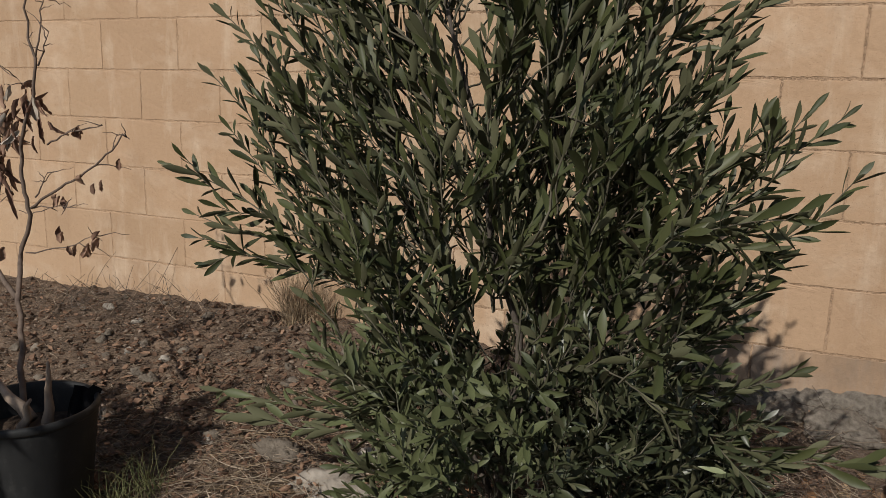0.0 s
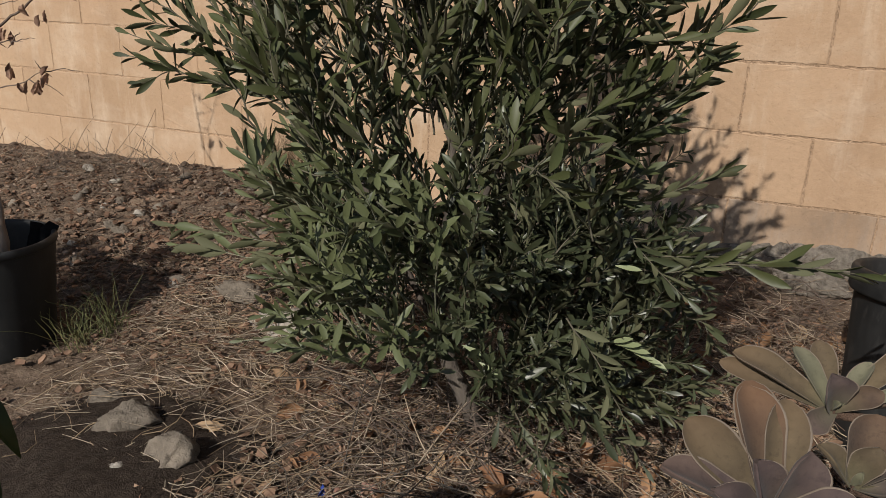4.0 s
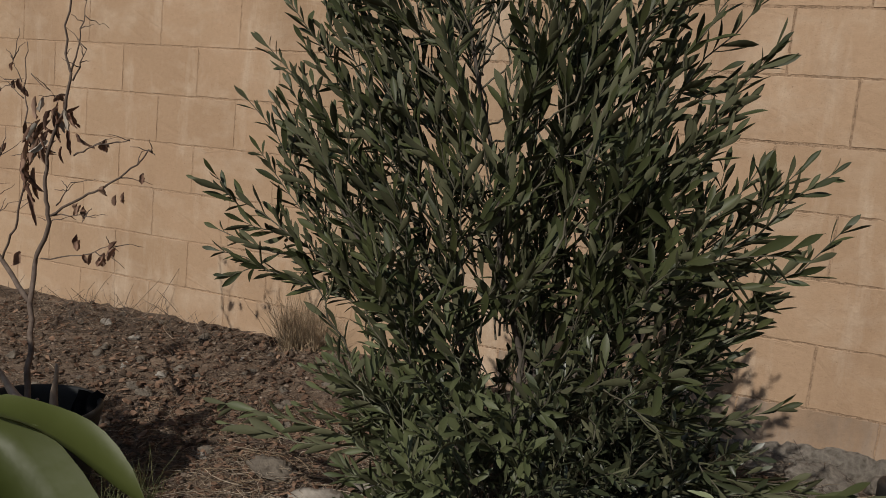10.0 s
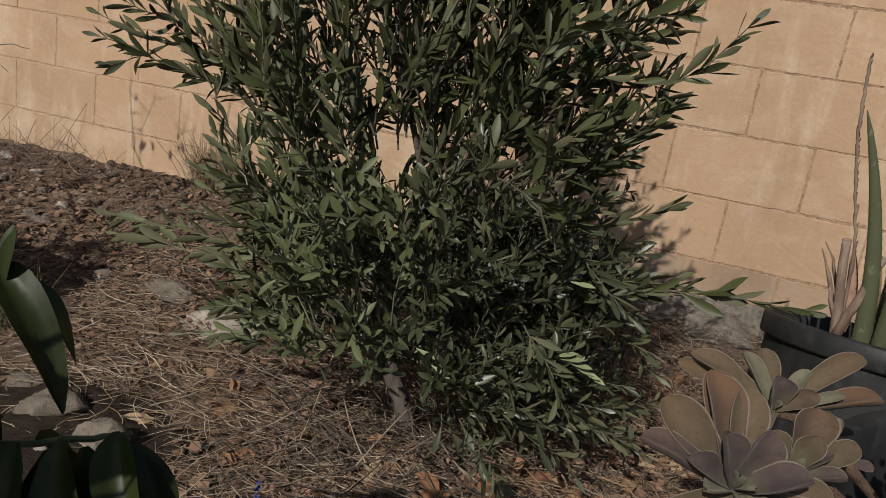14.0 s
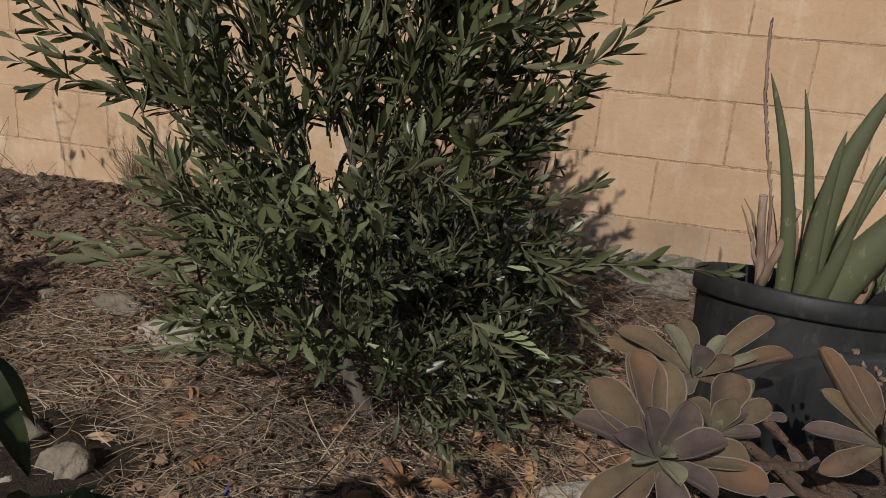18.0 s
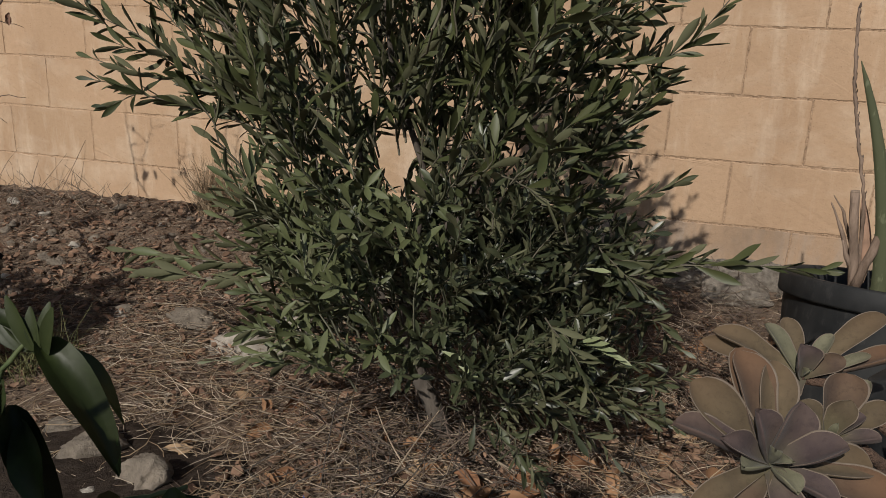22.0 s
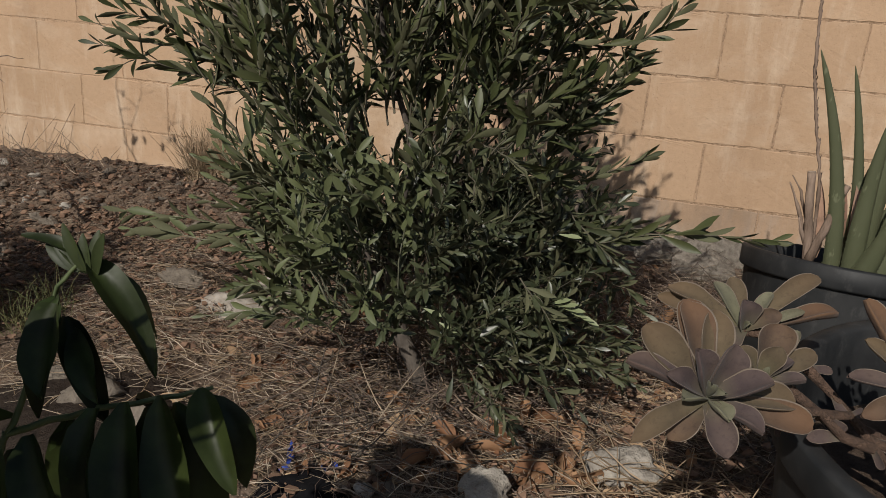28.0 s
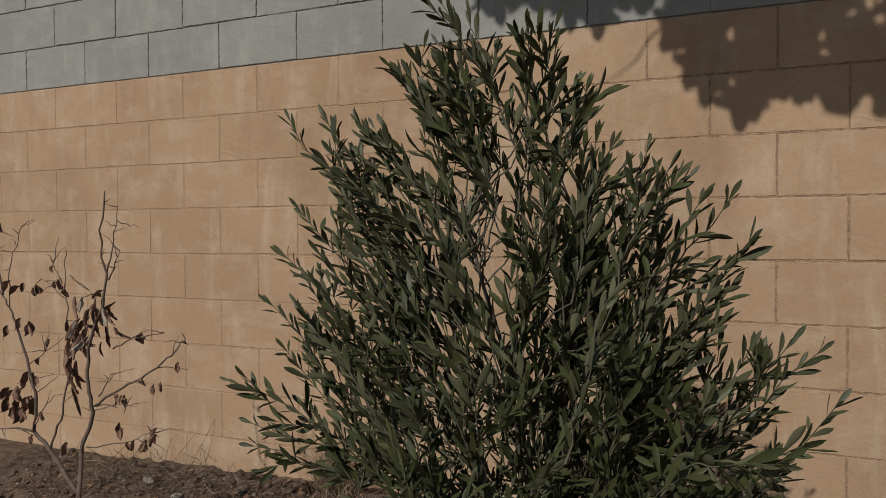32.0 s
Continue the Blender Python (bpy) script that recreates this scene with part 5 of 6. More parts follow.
for n, pts in enumerate(cit_stems):
    run = []
    for a, b in zip(pts, pts[1:]):
        seg = bent(a, b, 0.0, 0.01, 4, rng)
        run += seg if not run else seg[1:]
    k = len(run) - 1
    piece("shoot", mesh_of("shoot", *tube([cinv @ p for p in run], [0.0036 * (1 - 0.6 * i / k) for i in range(k + 1)], 7), [CITRUS_STEM]), citrus)


def citrus_leaf(a, b, wide, arch, up, seed):
    """One arched leaf from its stalk at a to its tip at b."""
    a, b = Vector(a), Vector(b)
    length = (b - a).length * 1.06
    lift = Vector(up).normalized() * arch * length
    me = blade(length, wide * (0.74 if 720 + 5 <= seed <= 720 + 12 or seed == 723 else 0.68), 10, oval, arch * 1.2, 0.85, 0.0010, [CITRUS_SUNLIT, CITRUS_SUNLIT] if a.z > 0.8 else [CITRUS, CITRUS_UNDER], True, 0.13, "leaf", seed)
    piece("leaf", me, citrus, along(cinv @ a, b + lift - a, up))


for n, (a, b, wide, arch, up) in enumerate((
        ((-0.339, 0.305, 0.579), (-0.385, 0.298, 0.592), 0.016, 0.15, (-0.1, -0.5, 1)), ((-0.336, 0.304, 0.574), (-0.280, 0.298, 0.508), 0.036, 0.42, (0.7, -0.35, 0.8)),
        ((-0.342, 0.302, 0.570), (-0.300, 0.33, 0.52), 0.030, 0.35, (0.6, 0.3, 0.8)), ((-0.354, 0.292, 0.552), (-0.356, 0.265, 0.468), 0.030, 0.22, (0.35, -1, 0.2)),
        ((-0.346, 0.290, 0.537), (-0.310, 0.280, 0.468), 0.036, 0.3, (0.6, -0.7, 0.3)),
        ((-0.337, 0.280, 0.464), (-0.321, 0.268, 0.335), 0.050, 0.20, (0.3, -1, 0.3)),
        ((-0.302, 0.286, 0.472), (-0.285, 0.278, 0.345), 0.048, 0.22, (0.4, -0.9, 0.3)), ((-0.280, 0.292, 0.478), (-0.250, 0.283, 0.350), 0.048, 0.24, (0.5, -0.8, 0.3)),
        ((-0.262, 0.298, 0.482), (-0.226, 0.293, 0.368), 0.046, 0.30, (0.7, -0.6, 0.4)), ((-0.240, 0.305, 0.490), (-0.206, 0.305, 0.424), 0.036, 0.3, (0.3, -0.3, 1)),
        ((-0.290, 0.29, 0.482), (-0.262, 0.325, 0.415), 0.036, 0.25, (0.3, 0.8, 0.4)), ((-0.405, 0.285, 0.415), (-0.381, 0.272, 0.302), 0.046, 0.25, (0.6, -0.7, 0.4)),
        ((-0.378, 0.25, 0.445), (-0.362, 0.238, 0.325), 0.046, 0.2, (0.1, -1, 0.3)), ((-0.246, 0.056, 0.822), (-0.194, 0.053, 0.757), 0.044, 0.25, (0.7, -0.5, 0.5)),
        ((-0.252, 0.056, 0.822), (-0.234, 0.046, 0.742), 0.042, 0.2, (0.3, -1, 0.3)), ((-0.252, 0.058, 0.826), (-0.200, 0.062, 0.814), 0.018, 0.2, (0.1, -0.2, 1)),
        ((-0.38, 0.20, 0.34), (-0.33, 0.21, 0.28), 0.036, 0.3, (0.6, -0.3, 0.7)), ((-0.39, 0.15, 0.30), (-0.45, 0.14, 0.25), 0.036, 0.3, (-0.6, -0.3, 0.7)))):
    citrus_leaf(a, b, wide, arch, up, 720 + n)
for n, (a, b, wide, arch, up) in enumerate((
        ((-0.34, 0.28, 0.555), (-0.321, 0.236, 0.507), 0.04, 0.16, (0.1, -1, 0.3)),
        ((-0.333, 0.285, 0.531), (-0.299, 0.261, 0.494), 0.026, 0.16, (0.4, -1, 0.3)),
        ((-0.316, 0.22, 0.486), (-0.249, 0.191, 0.40), 0.042, 0.16, (0.3, -1, 0.2)),
        ((-0.298, 0.26, 0.489), (-0.263, 0.213, 0.375), 0.044, 0.16, (-0.2, -1, 0.2)),
        ((-0.281, 0.267, 0.494), (-0.24, 0.221, 0.375), 0.046, 0.16, (0.2, -1, 0.3)),
        ((-0.263, 0.284, 0.495), (-0.216, 0.245, 0.395), 0.044, 0.16, (0.2, -1, 0.3)),
        ((-0.243, 0.301, 0.497), (-0.201, 0.273, 0.44), 0.034, 0.16, (0.4, -0.9, 0.3)))):
    citrus_leaf(a, b, wide, arch, up, 725 + n)
tender = blade(0.040, 0.009, 7, lance, 0.12, 0.5, 0.0008, [CITRUS_TENDER], True, 0.04, "leaf", 790)
for k in range(7):
    way = Vector((-0.75 + 0.16 * k, -0.15 + 0.1 * (k % 3), 0.75 - 0.05 * abs(k - 3)))
    piece("leaf", tender, citrus, along(cinv @ Vector((-0.345 + 0.003 * k, 0.302, 0.568)), way, (0.2, -1, 0.4)) @ Matrix.Diagonal((1, 0.75 + 0.08 * (k % 4), 1, 1)))
# extra shoots out of view, added towards the sun to shade the leaves below
for k in range(24):
    low = Vector((rng.uniform(-0.43, -0.20), rng.uniform(0.24, 0.31), rng.uniform(0.40, 0.57)))
    d = 0.15
    while low.x - SUN_WAY.x * d > -0.33 - 0.60 * (low.y - SUN_WAY.y * d - 0.12) and d < 0.55:
        d += 0.01
    b = low - SUN_WAY * d if k < 22 else Vector((rng.uniform(-0.55, -0.40), rng.uniform(0.08, 0.18), rng.uniform(0.36, 0.5)))
    pts = bent((-0.42, 0.06, 0.30 + 0.006 * k), b, 0.05, 0.012, 8, rng)
    piece("shoot", mesh_of("shoot", *tube([cinv @ p for p in pts], [0.004 - 0.0003 * i for i in range(9)], 6), [CITRUS_STEM]), citrus)
    for i in (7, 8):
        m = along(cinv @ pts[i], (rng.gauss(-0.7, 0.4), rng.gauss(-0.2, 0.5), rng.gauss(-0.2, 0.4)), -SUN_WAY + Vector((rng.gauss(0, 0.25), 0, rng.gauss(0, 0.25))))
        piece("leaf", rng.choice(cit_leaves), citrus, m)

# unseen shrub, added only to throw shadow bands on the ground at the left
SHRUB = Vector((-1.72, 0.26, rise(-1.72, 0.26)))
shrub = thing("shade_shrub", SHRUB, "bushy green shrub out of view, added to shade the ground by the pots", "shrub")
sinv = Matrix.Translation(-SHRUB)
piece("trunk", mesh_of("trunk", *tube([(0, 0, -0.04), (0.01, 0, 0.4), (0, 0.01, 0.98)], [0.02, 0.017, 0.012], 8), [BARK]), shrub)
for k in range(11):
    a = SHRUB + Vector((0, 0, rng.uniform(0.75, 0.95)))
    b = SHRUB + Vector((rng.uniform(-0.62, 0.02), rng.uniform(-0.10, 0.12), rng.uniform(1.04, 1.24)))
    pts = bent(a, b, 0.08, 0.015, 8, rng)
    piece("limb", mesh_of("limb", *tube([sinv @ p for p in pts], [0.006 - 0.0005 * i for i in range(9)], 6), [CITRUS_STEM]), shrub)
    for i in range(4, 9):
        for s in (0, 1):
            m = along(sinv @ pts[i], (rng.gauss(0, 0.7), rng.gauss(0, 0.7), rng.gauss(-0.2, 0.5)), (rng.gauss(0, 0.2), -0.3, 1))
            piece("leaf", rng.choice(cit_leaves), shrub, m)

# ---- vine beyond the view, known by its shadow on the wall ----
VINE = Vector((1.55, 0.86, 0.06))
vine = thing("grape_vine", VINE, "leafy green grape vine trained along a tall wooden post", "vine")
vinv = Matrix.Translation(-VINE)
rng = random.Random(91)


def lobed(size, seed):
    r = random.Random(seed)
    verts, faces = [Vector((0, 0.02 * size, 0))], []
    n = 40
    for i in range(n + 1):
        w = -2.55 + 5.1 * i / n
        rad = size * 0.5 * (0.80 + 0.20 * math.cos(5 * w) + 0.035 * math.sin(23 * w + seed)) * (1.06 - 0.08 * abs(w))
        verts.append(Vector((rad * math.sin(w), rad * math.cos(w), 0.05 * size * math.cos(3 * w) - 0.06 * size * abs(math.sin(w)))))
    for i in range(n):
        faces.append((0, i + 2, i + 1))
    return mesh_of("leaf", verts, faces, [VINE_LEAF])


vine_leaves = [lobed(0.17 + 0.025 * i, 800 + i) for i in range(4)]
piece("post", mesh_of("post", *tube([(0.03, 0.04, -0.1), (0.03, 0.04, 1.5), (0.03, 0.04, 3.3)], [0.03, 0.03, 0.03], 10), [DEAD_BARK]), vine)
piece("trunk", mesh_of("trunk", *tube([vinv @ p for p in bent(VINE, VINE + Vector((0.0, 0, 2.9)), 0.0, 0.01, 10, rng)], [0.022 - 0.001 * i for i in range(11)], 8), [BARK]), vine)
BACK = -SUN_WAY / SUN_WAY.y


def cast_from(x, z, y):
    """The place at depth y whose shadow falls on the wall at (x, z)."""
    return Vector((x, WALL_Y, z)) + BACK * (WALL_Y - y)


def shade_edge(x):
    edge = ((-1.2, 2.0), (-1.07, 1.90), (-0.74, 1.87), (-0.62, 1.80), (-0.42, 1.72), (-0.26, 1.58), (-0.17, 1.47), (-0.08, 1.54), (0.03, 1.49), (0.45, 1.50), (1.2, 1.46), (2.6, 1.6))
    for (a, za), (b, zb) in zip(edge, edge[1:]):
        if x <= b:
            return za + (zb - za) * max(0, (x - a)) / (b - a)
    return 1.7


canes = []
for k in range(5):
    a = VINE + Vector((0, 0, 2.5 + 0.1 * k))
    b = cast_from(-1.0 + 0.3 * k, 2.10 + 0.12 * (k % 3), 0.80 + 0.04 * k)
    pts = bent(a, b, 0.02, 0.012, 12, rng)
    canes.append(pts)
    piece("cane", mesh_of("cane", *tube([vinv @ p for p in pts], [0.006 - 0.0003 * i for i in range(13)], 6), [BARK]), vine)
n = 0
while n < 470:
    x, z = rng.uniform(-1.15, 1.6), rng.uniform(1.45, 2.6)
    if z < shade_edge(x) + 0.03 or (x < -0.35 and rng.random() < 0.30):
        continue
    n += 1
    p = cast_from(x, z, 0.86 + rng.uniform(-0.12, 0.12))
    piece("leaf", rng.choice(vine_leaves), vine, vinv @ along(p + Vector((0, 0, 0.08)), (rng.gauss(0, 0.3), rng.gauss(0, 0.25), -1), BACK + Vector((rng.gauss(0, 0.35), 0, rng.gauss(0, 0.3)))))
for x, z in ((-0.16, 1.53), (-0.12, 1.56), (-0.26, 1.60), (-0.30, 1.66), (-0.72, 1.90), (-0.62, 1.86)):
    piece("leaf", vine_leaves[1 if x > -0.2 else 0], vine, vinv @ along(cast_from(x, z + 0.04, 0.86), (rng.gauss(0, 0.2), 0, -1), BACK))
hang = [cast_from(-0.45, 1.80, 0.86), cast_from(-0.50, 1.72, 0.86), cast_from(-0.60, 1.66, 0.86)]
piece("tendril", mesh_of("tendril", *tube([vinv @ p for p in [cast_from(-0.25, 1.95, 0.86)] + hang], [0.005, 0.004, 0.003, 0.002], 6), [BARK]), vine)

# ---- stones ----
def stone(x, y, size, mat, seed, label, turn=0.0, sink=0.3, rough=0.3, category="stone"):
    bm = lump(size, seed, 4 if max(size) > 0.06 else 3, rough)
    for v in bm.verts:                          # chipped, pitted skin
        q = v.co * (1.6 / max(size)) * 7 + Vector((seed, 0, 0))
        v.co += v.co.normalized() * max(size) * (0.05 * noise.noise(q) + 0.035 * noise.noise(q * 2.3) - 0.05 * max(0.0, 0.12 - abs(noise.noise(q * 0.35))))
    ob = new("stone", bm_mesh("stone", bm, [mat]))
    ob.matrix_basis = pose(x, y, ground_z(x, y) + size[2] * (0.5 - sink), 0, 0, turn)
    return tagged(ob, label, category, "stones")


stone(-0.862, 1.035, (0.095, 0.085, 0.100), STONE, 1, "grey cracked rounded stone half sunk in soil", 20)
stone(-1.020, 1.085, (0.125, 0.075, 0.088), STONE, 2, "pointed grey-brown stone lying in soil", 35)
stone(-1.168, 1.164, (0.085, 0.06, 0.045), STONE, 3, "small buff stone sunk in dark soil")
stone(-0.929, 0.965, (0.055, 0.042, 0.035), PALE_STONE, 4, "small buff pebble lying on dark soil")
stone(0.040, 1.245, (0.155, 0.125, 0.095), PALE_STONE, 5, "pale flaky white rock beside fallen leaves", -35, 0.3, 0.4)
stone(-0.200, 1.075, (0.095, 0.095, 0.085), PALE_STONE, 6, "pale white broken rock", 10, 0.3, 0.4)
stone(-0.985, 1.605, (0.24, 0.14, 0.07), WHITE_STONE, 7, "flat pale slab of stone under the bush", 15, 0.42, 0.15)
stone(-0.925, 1.71, (0.14, 0.09, 0.095), WHITE_STONE, 8, "flat pale stone under the bush", 10, 0.3, 0.2)
stone(-1.205, 1.67, (0.16, 0.09, 0.06), STONE, 9, "flat brown stone lying among straw", 5)
stone(-0.508, 1.131, (0.045, 0.038, 0.032), PINK_STONE, 10, "small reddish stone among dry straw")
stone(-0.45, 1.12, (0.035, 0.035, 0.025), STONE, 11, "small grey stone among dry straw")
stone(-0.40, 1.09, (0.036, 0.03, 0.025), STONE, 12, "small tan stone among dry straw")
stone(-0.36, 1.04, (0.048, 0.036, 0.027), STONE, 13, "small oval brown stone")
stone(-0.40, 1.02, (0.036, 0.036, 0.03), PALE_STONE, 14, "small buff stone sunk in dark soil")
stone(-0.56, 1.10, (0.048, 0.03, 0.022), PINK_STONE, 15, "small reddish flat stone", 30)
stone(0.20, 2.36, (0.21, 0.14, 0.12), CONCRETE, 16, "rough lump of old concrete at the wall's foot", 10, 0.3, 0.35)
stone(0.05, 2.43, (0.13, 0.11, 0.09), CONCRETE, 17, "broken lump of concrete near the wall", 40, 0.35, 0.35)
stone(0.40, 2.40, (0.18, 0.13, 0.12), CONCRETE, 18, "grey lump of concrete near the wall", -20, 0.35, 0.3)
rng = random.Random(55)
for i in range(46):
    x, y = rng.uniform(-2.7, -0.85), rng.uniform(1.65, 2.5)
    s = rng.uniform(0.02, 0.05)
    stone(x, y, (s * 1.3, s, s * 0.8), STONE if rng.random() < 0.8 else PALE_STONE, 100 + i, "small stone on the bank of dry soil", rng.uniform(0, 180), 0.35, 0.45)
clods = Soup()
clod_src = []
for i in range(5):
    me = bm_mesh("clod", lump((1, 0.85, 0.7), 70 + i, 2, 0.5), [CLOD])
    clod_src.append(([v.co.copy() for v in me.vertices], [tuple(p.vertices) for p in me.polygons]))
for i in range(1900):
    x, y = rng.uniform(-3.2, -0.8), rng.uniform(1.6, 2.53)
    s = 0.006 + 0.030 * rng.random() ** 4
    m = pose(x, y, ground_z(x, y) + s * 0.08, rng.uniform(-30, 30), rng.uniform(-30, 30), rng.uniform(0, 360)) @ Matrix.Diagonal((s, s, s, 1))
    v, f = rng.choice(clod_src)
    clods.add([m @ c for c in v], f)
tagged(new("soil_clods", clods.mesh("soil_clods", [CLOD])), "crumbly clods of dry brown soil on the bank", "soil", "", "stuff")
gravel = Soup()
pebble_src = []
for i in range(4):
    me = bm_mesh("pebble", lump((1, 0.8, 0.6), 30 + i, 1, 0.3), [PEBBLE])
    pebble_src.append(([v.co.copy() for v in me.vertices], [tuple(p.vertices) for p in me.polygons]))
for i in range(4800):
    x, y = rng.uniform(-3.2, 0.8), rng.uniform(0.6, 2.5)
    s = 0.004 + 0.012 * rng.random() ** 3
    if x < -0.6 and y > 1.5:
        s *= 1.7
    m = pose(x, y, ground_z(x, y) + s * 0.15, rng.uniform(-20, 20), rng.uniform(-20, 20), rng.uniform(0, 360)) @ Matrix.Diagonal((s, s, s, 1))
    v, f = rng.choice(pebble_src)
    gravel.add([m @ c for c in v], f)
tagged(new("gravel", gravel.mesh("gravel", [PEBBLE])), "loose crumbs of soil and small pebbles", "gravel", "", "stuff")

# dark loose soil dug over round the two grey stones
DUG = simple("dark_loose_soil", (0.030, 0.022, 0.017), (0.070, 0.053, 0.041), 55, 0.95, 1.0, 0.012, spec=0.1)
dv, df = [], []
for i in range(33):
    for j in range(25):
        u, v = -1 + i / 16, -1 + j / 12
        x, y = -0.985 + 0.34 * u, 1.03 + 0.24 * v
        e = max(0.0, 1 - (u * u + v * v) ** 0.5 * (1 + 0.35 * noise.noise(Vector((u * 2, v * 2, 4)))))
        dv.append((x, y, ground_z(x, y) - 0.012 + 0.035 * min(1.0, e * 2.2) + 0.010 * noise.noise(Vector((x * 40, y * 40, 1))) * (e > 0)))
for i in range(32):
    for j in range(24):
        df.append((i * 25 + j, (i + 1) * 25 + j, (i + 1) * 25 + j + 1, i * 25 + j + 1))
tagged(new("dug_soil", mesh_of("dug_soil", dv, df, [DUG])), "dark loose soil dug over round the grey stones", "soil", "", "stuff")

# ---- straw and fallen leaves ----
def litter(name, count, area, mats, lo, hi, wide, seed, lift=0.012, stand=0.12, label=""):
    r = random.Random(seed)
    s = Soup()
    for i in range(count):
        x, y = area(r)
        w, length = r.uniform(0, 2 * math.pi), r.uniform(lo, hi)
        side = Vector((math.cos(w), math.sin(w), 0))
        cross = Vector((-side.y, side.x, 0))
        bow, slope = r.gauss(0, 0.45), abs(r.gauss(0, stand))
        z0 = ground_z(x, y) + r.uniform(0.0, lift)
        pts = []
        for k in range(4):
            u = k / 3
            p = Vector((x, y, z0)) + side * length * (u - 0.5) + cross * bow * length * (u - 0.5) ** 2 * 2
            p.z = max(z0 + slope * length * u, ground_z(p.x, p.y) + 0.002)
            pts.append(p)
        g = wide * r.uniform(0.6, 1.3)
        s.add(*tube(pts, [g, g, g * 0.9, g * 0.5], 3, False), r.randrange(len(mats)))
    return tagged(new(name, s.mesh(name, mats)), label, "straw", "", "stuff")


def mid_area(r):
    while True:
        x, y = r.uniform(-1.8, 0.5), r.uniform(0.75, 2.05)
        if r.random() < 1.0 - 0.9 * max(0, min(1, (-x - 0.65) / 0.2)) * (y < 1.32):
            return x, y


litter("straw", 15000, mid_area, [STRAW, STRAW, DEAD_BARK, DEAD_BARK, STRAW_GOLD], 0.010, 0.075, 0.0008, 61, 0.014, 0.12, "matted dry straw and thin twigs on the soil")
def tuft_area(r):
    """Wind-gathered patches of straw, with bare soil between."""
    i = r.randrange(40)
    q = random.Random(640 + i)
    return q.uniform(-1.3, 0.4) + r.gauss(0, 0.08), q.uniform(0.98, 1.95) + r.gauss(0, 0.06)


litter("straw", 1500, tuft_area, [STRAW_PALE, STRAW, STRAW_GOLD], 0.03, 0.12, 0.0010, 66, 0.022, 0.18, "bleached straw gathered in loose patches")
litter("straw", 1100, lambda r: (r.uniform(-1.35, 0.1), r.uniform(1.0, 1.95)), [STRAW_PALE, STRAW, STRAW_GOLD, DEAD_BARK], 0.08, 0.20, 0.0009, 69, 0.026, 0.10, "long bent straws lying across the litter")
litter("straw", 3400, lambda r: (r.uniform(-3.1, -0.8), r.uniform(1.6, 2.5)), [STRAW, DEAD_BARK, DEAD_BARK], 0.012, 0.07, 0.0009, 62, 0.008, 0.08, "scattered dry stalks on the bank of soil")
litter("straw", 900, lambda r: (r.gauss(0.14, 0.12), r.gauss(2.0, 0.25)), [STRAW, DEAD_BARK, DEAD_BARK], 0.03, 0.11, 0.0010, 63, 0.05, 0.35, "dry grass tangled beside the pot")
litter("straw", 70, lambda r: (r.gauss(0.08, 0.10), r.gauss(1.14, 0.10)), [STRAW_GOLD], 0.10, 0.26, 0.0015, 64, 0.04, 0.35, "long golden straws beside the white rock")


litter("dead_twigs", 420, lambda r: (r.gauss(-0.42, 0.15), r.gauss(1.36, 0.14)), [DEAD_BARK, BARK, STRAW], 0.08, 0.22, 0.0013, 65, 0.03, 0.45, "tangle of thin dead twigs round the bush's foot")
chips = Soup()
rng = random.Random(68)
for i in range(10200):
    x, y = mid_area(rng) if i < 6800 else (rng.gauss(0.12, 0.14), rng.gauss(1.8, 0.25)) if i > 9000 else (rng.uniform(-3.1, -0.8), rng.uniform(1.6, 2.5))
    n, s = rng.randint(4, 6), 0.003 + 0.016 * rng.random() ** 2.0
    m = pose(x, y, ground_z(x, y) + rng.uniform(0.004, 0.018), rng.uniform(-35, 35), rng.uniform(-35, 35), rng.uniform(0, 360))
    ring = [(s * rng.uniform(0.6, 1.2) * math.cos(6.283 * k / n), 0.6 * s * rng.uniform(0.6, 1.2) * math.sin(6.283 * k / n)) for k in range(n)]
    chips.add([m @ Vector((a, b, 0.0012 + rng.uniform(0, 0.2) * s)) for a, b in ring] + [m @ Vector((a, b, -0.001)) for a, b in ring],
              [tuple(range(n)), tuple(range(2 * n - 1, n - 1, -1))] + [(k, n + k, n + (k + 1) % n, (k + 1) % n) for k in range(n)])
tagged(new("leaf_litter", chips.mesh("leaf_litter", [CHIP], False)), "crumbled leaf bits and bark flakes on the soil", "leaf litter", "", "stuff")


def tuft(x, y, count, height, mat, seed, label, name="dry_grass_tuft"):
    r = random.Random(seed)
    s = Soup()
    for i in range(count):
        a = Vector((r.gauss(0, 0.022), r.gauss(0, 0.02), -0.005))
        b = a + Vector((r.gauss(0, 0.055), r.gauss(0, 0.05), height * r.uniform(0.4, 1.1)))
        s.add(*tube(bent(a, b, 0.15, 0.03, 4, r), [0.0012, 0.0011, 0.0009, 0.0007, 0.0003], 3, False))
    ob = new(name, s.mesh(name, [mat]))
    ob.location = (x, y, ground_z(x, y))
    return tagged(ob, label, "grass", "", "stuff")


tuft(-1.66, 2.44, 220, 0.23, TUFT_STRAW, 5, "clump of dry tan grass at the foot of the bank")
tuft(-1.58, 2.47, 120, 0.18, TUFT_STRAW, 6, "clump of dry tan grass at the foot of the bank")
tuft(-1.42, 1.42, 45, 0.14, WEED, 7, "thin green and brown weeds beside the dark pot", "weeds")
tuft(-1.45, 1.35, 50, 0.12, WEED, 8, "thin green and brown weeds beside the dark pot", "weeds")
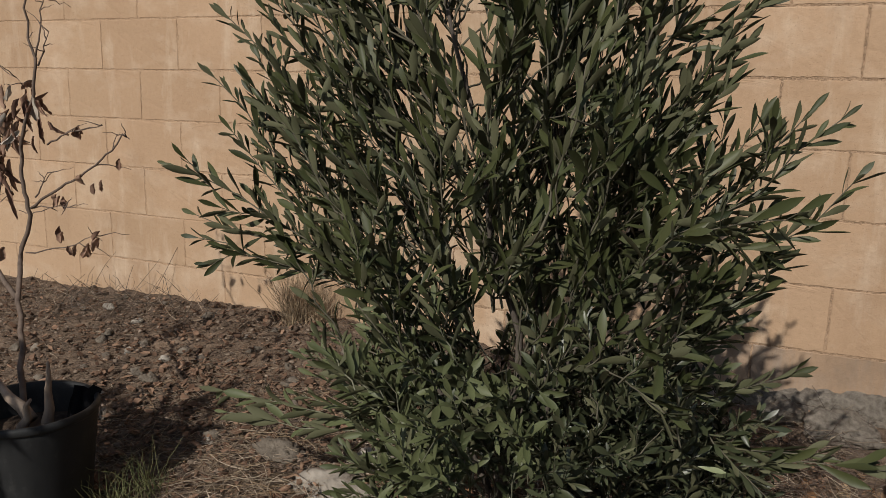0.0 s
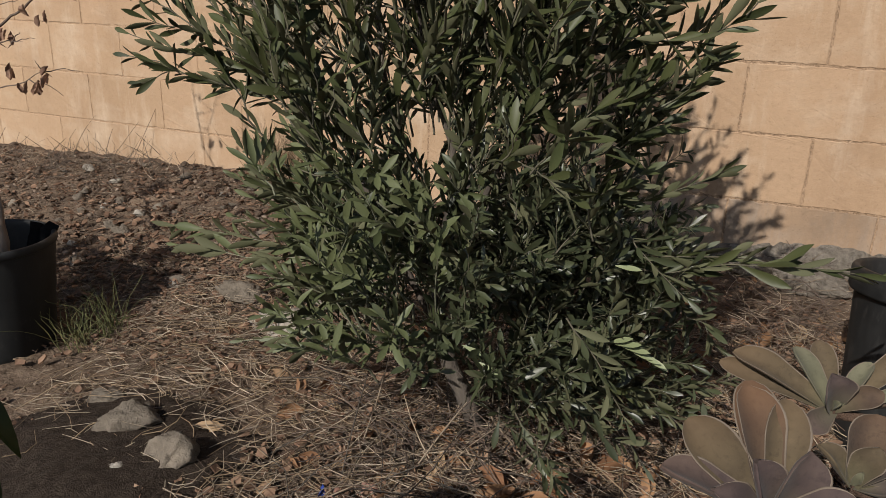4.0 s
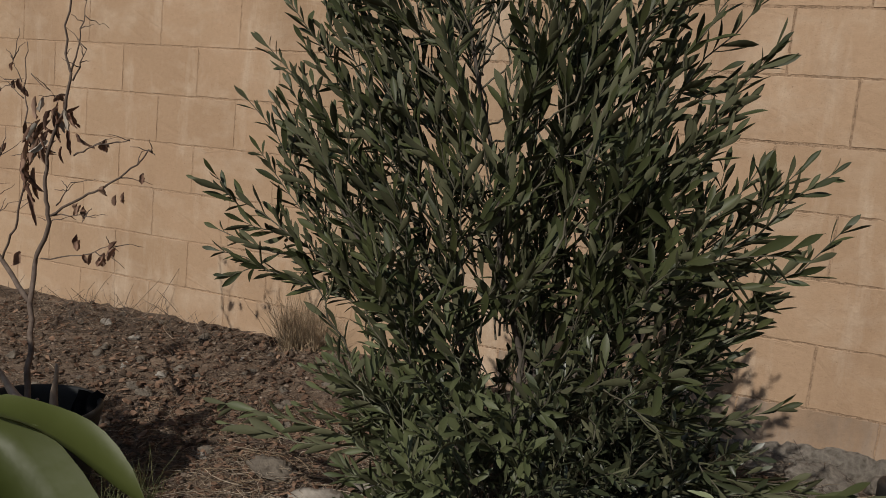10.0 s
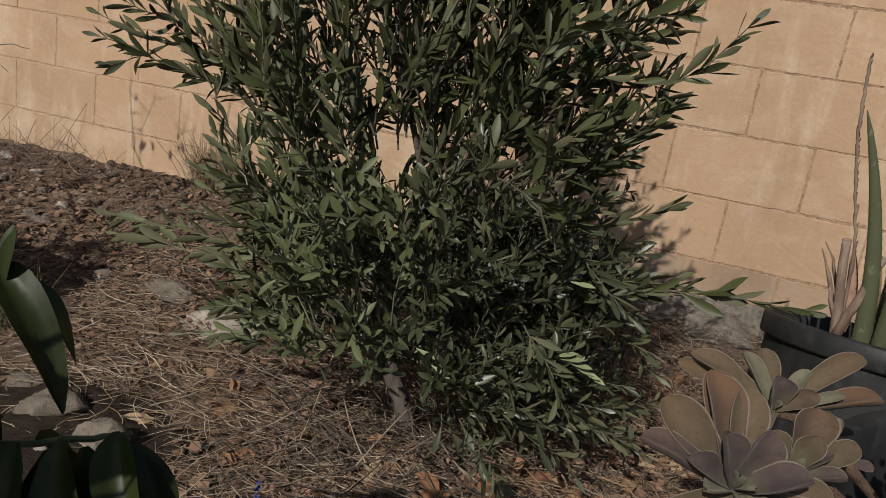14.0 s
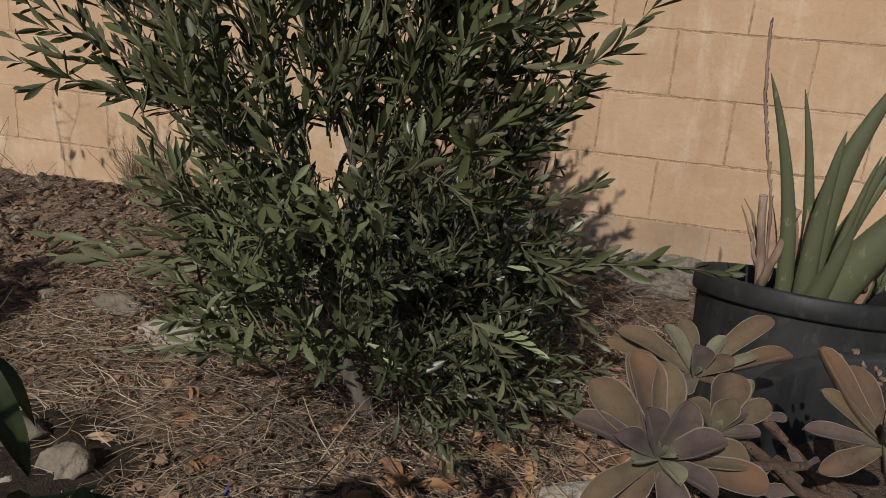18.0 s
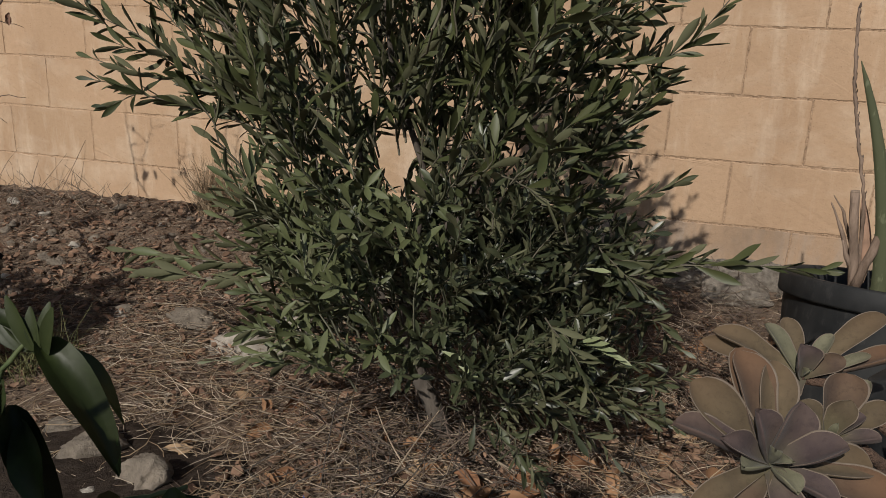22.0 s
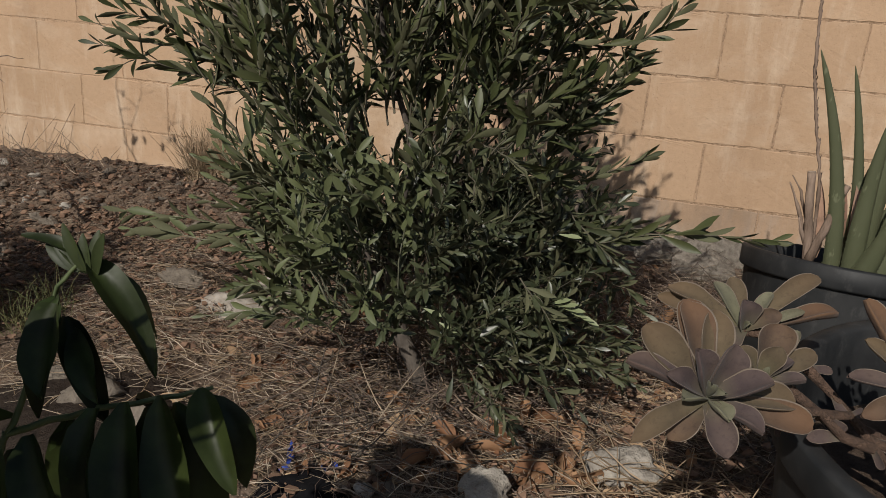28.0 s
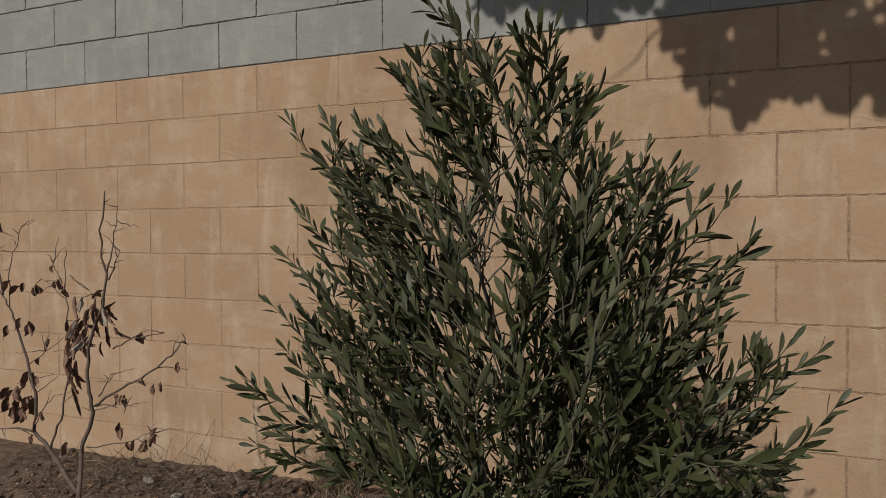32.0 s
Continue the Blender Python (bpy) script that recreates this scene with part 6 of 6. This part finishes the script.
litter("dead_twigs", 260, lambda r: (r.gauss(-2.5, 0.28), r.gauss(2.38, 0.09)), [DEAD_BARK, BARK, STRAW], 0.04, 0.13, 0.0011, 67, 0.02, 0.7, "tangle of dead grey twigs by the wall")

fallen = [curled("fallen_leaf", 0.055 + 0.005 * i, 0.036 + 0.0025 * i, [FALLEN_TAN if i % 3 == 0 else FALLEN], 900 + i, (0.35, 0.6, 0.9)[i % 3]) for i in range(9)]
rng = random.Random(66)
spots = [(-0.676, 1.036), (-0.304, 1.207), (-0.17, 1.39), (-0.32, 1.15), (-0.30, 1.10), (-0.27, 1.16), (-0.22, 1.12), (-0.36, 1.19), (-0.07, 1.20), (-0.73, 1.34), (-0.82, 1.38), (-0.86, 1.40), (-0.25, 1.22)]
while len(spots) < 298:
    p = (rng.gauss(-0.17, 0.16), rng.gauss(1.19, 0.09)) if rng.random() < 0.4 else (rng.gauss(-0.22, 0.34), rng.gauss(1.26, 0.24)) if rng.random() < 0.68 else (rng.gauss(0.10, 0.13), rng.gauss(1.85, 0.25))
    if p[1] > 0.98 and not (p[0] > 0.15 and p[1] < 1.35) and p[1] < 2.5 and (Vector((*p, 0)) - Vector((0.44, 1.69, 0))).length > 0.24 and (Vector((*p, 0)) - Vector((0.48, 0.95, 0))).length > 0.27:
        spots.append(p)
for x, y in spots:
    ob = new("fallen_leaf", rng.choice(fallen))
    g = rng.uniform(0.48, 0.98)
    ob.matrix_basis = pose(x, y, ground_z(x, y) + 0.007, rng.uniform(-25, 25), rng.uniform(-25, 25), rng.uniform(0, 360)) @ Matrix.Diagonal((g, g, g, 1))
    tagged(ob, "dry curled brown leaf fallen on the litter", "leaf", "fallen leaves")

# torn plastic by the path, and a black patch put for a shadow on the soil
scrap = thing("plastic_scrap", (-0.555, 1.035, ground_z(-0.555, 1.035)), "torn scraps of blue plastic on the soil", "plastic scrap")
for i in range(5):
    c = curled("strip", rng.uniform(0.02, 0.04), 0.014, [BLUE_PLASTIC], 950 + i)
    piece("strip", c, scrap, pose((0.0, 0.012, 0.07, 0.085, -0.01)[i], (0, -0.012, 0.01, 0.02, 0.02)[i], 0.008, rng.uniform(-20, 20), 0, rng.uniform(0, 360)))
patch_at = Vector((-0.495, 0.965, ground_z(-0.495, 0.965)))
cv, cf = [], []
for i in range(17):
    for j in range(15):
        x, y = -0.08 + 0.01 * i, -0.07 + 0.01 * j
        e = max(0.0, 1 - ((x / 0.085) ** 2 + (y / 0.075) ** 2))
        cv.append((x + 0.006 * noise.noise(Vector((x * 30, y * 30, 2))), y, -0.004 + 0.022 * e ** 0.5 + 0.016 * noise.noise(Vector((x * 25, y * 25, 0)))))
for i in range(16):
    for j in range(14):
        cf.append((i * 15 + j, (i + 1) * 15 + j, (i + 1) * 15 + j + 1, i * 15 + j + 1))
cloth = new("weed_cloth", mesh_of("weed_cloth", cv, cf, [BLACK_SHEET_SHADE]))
cloth.location = patch_at
tagged(cloth, "crumpled black patch standing in for a shadow on the soil", "cloth")
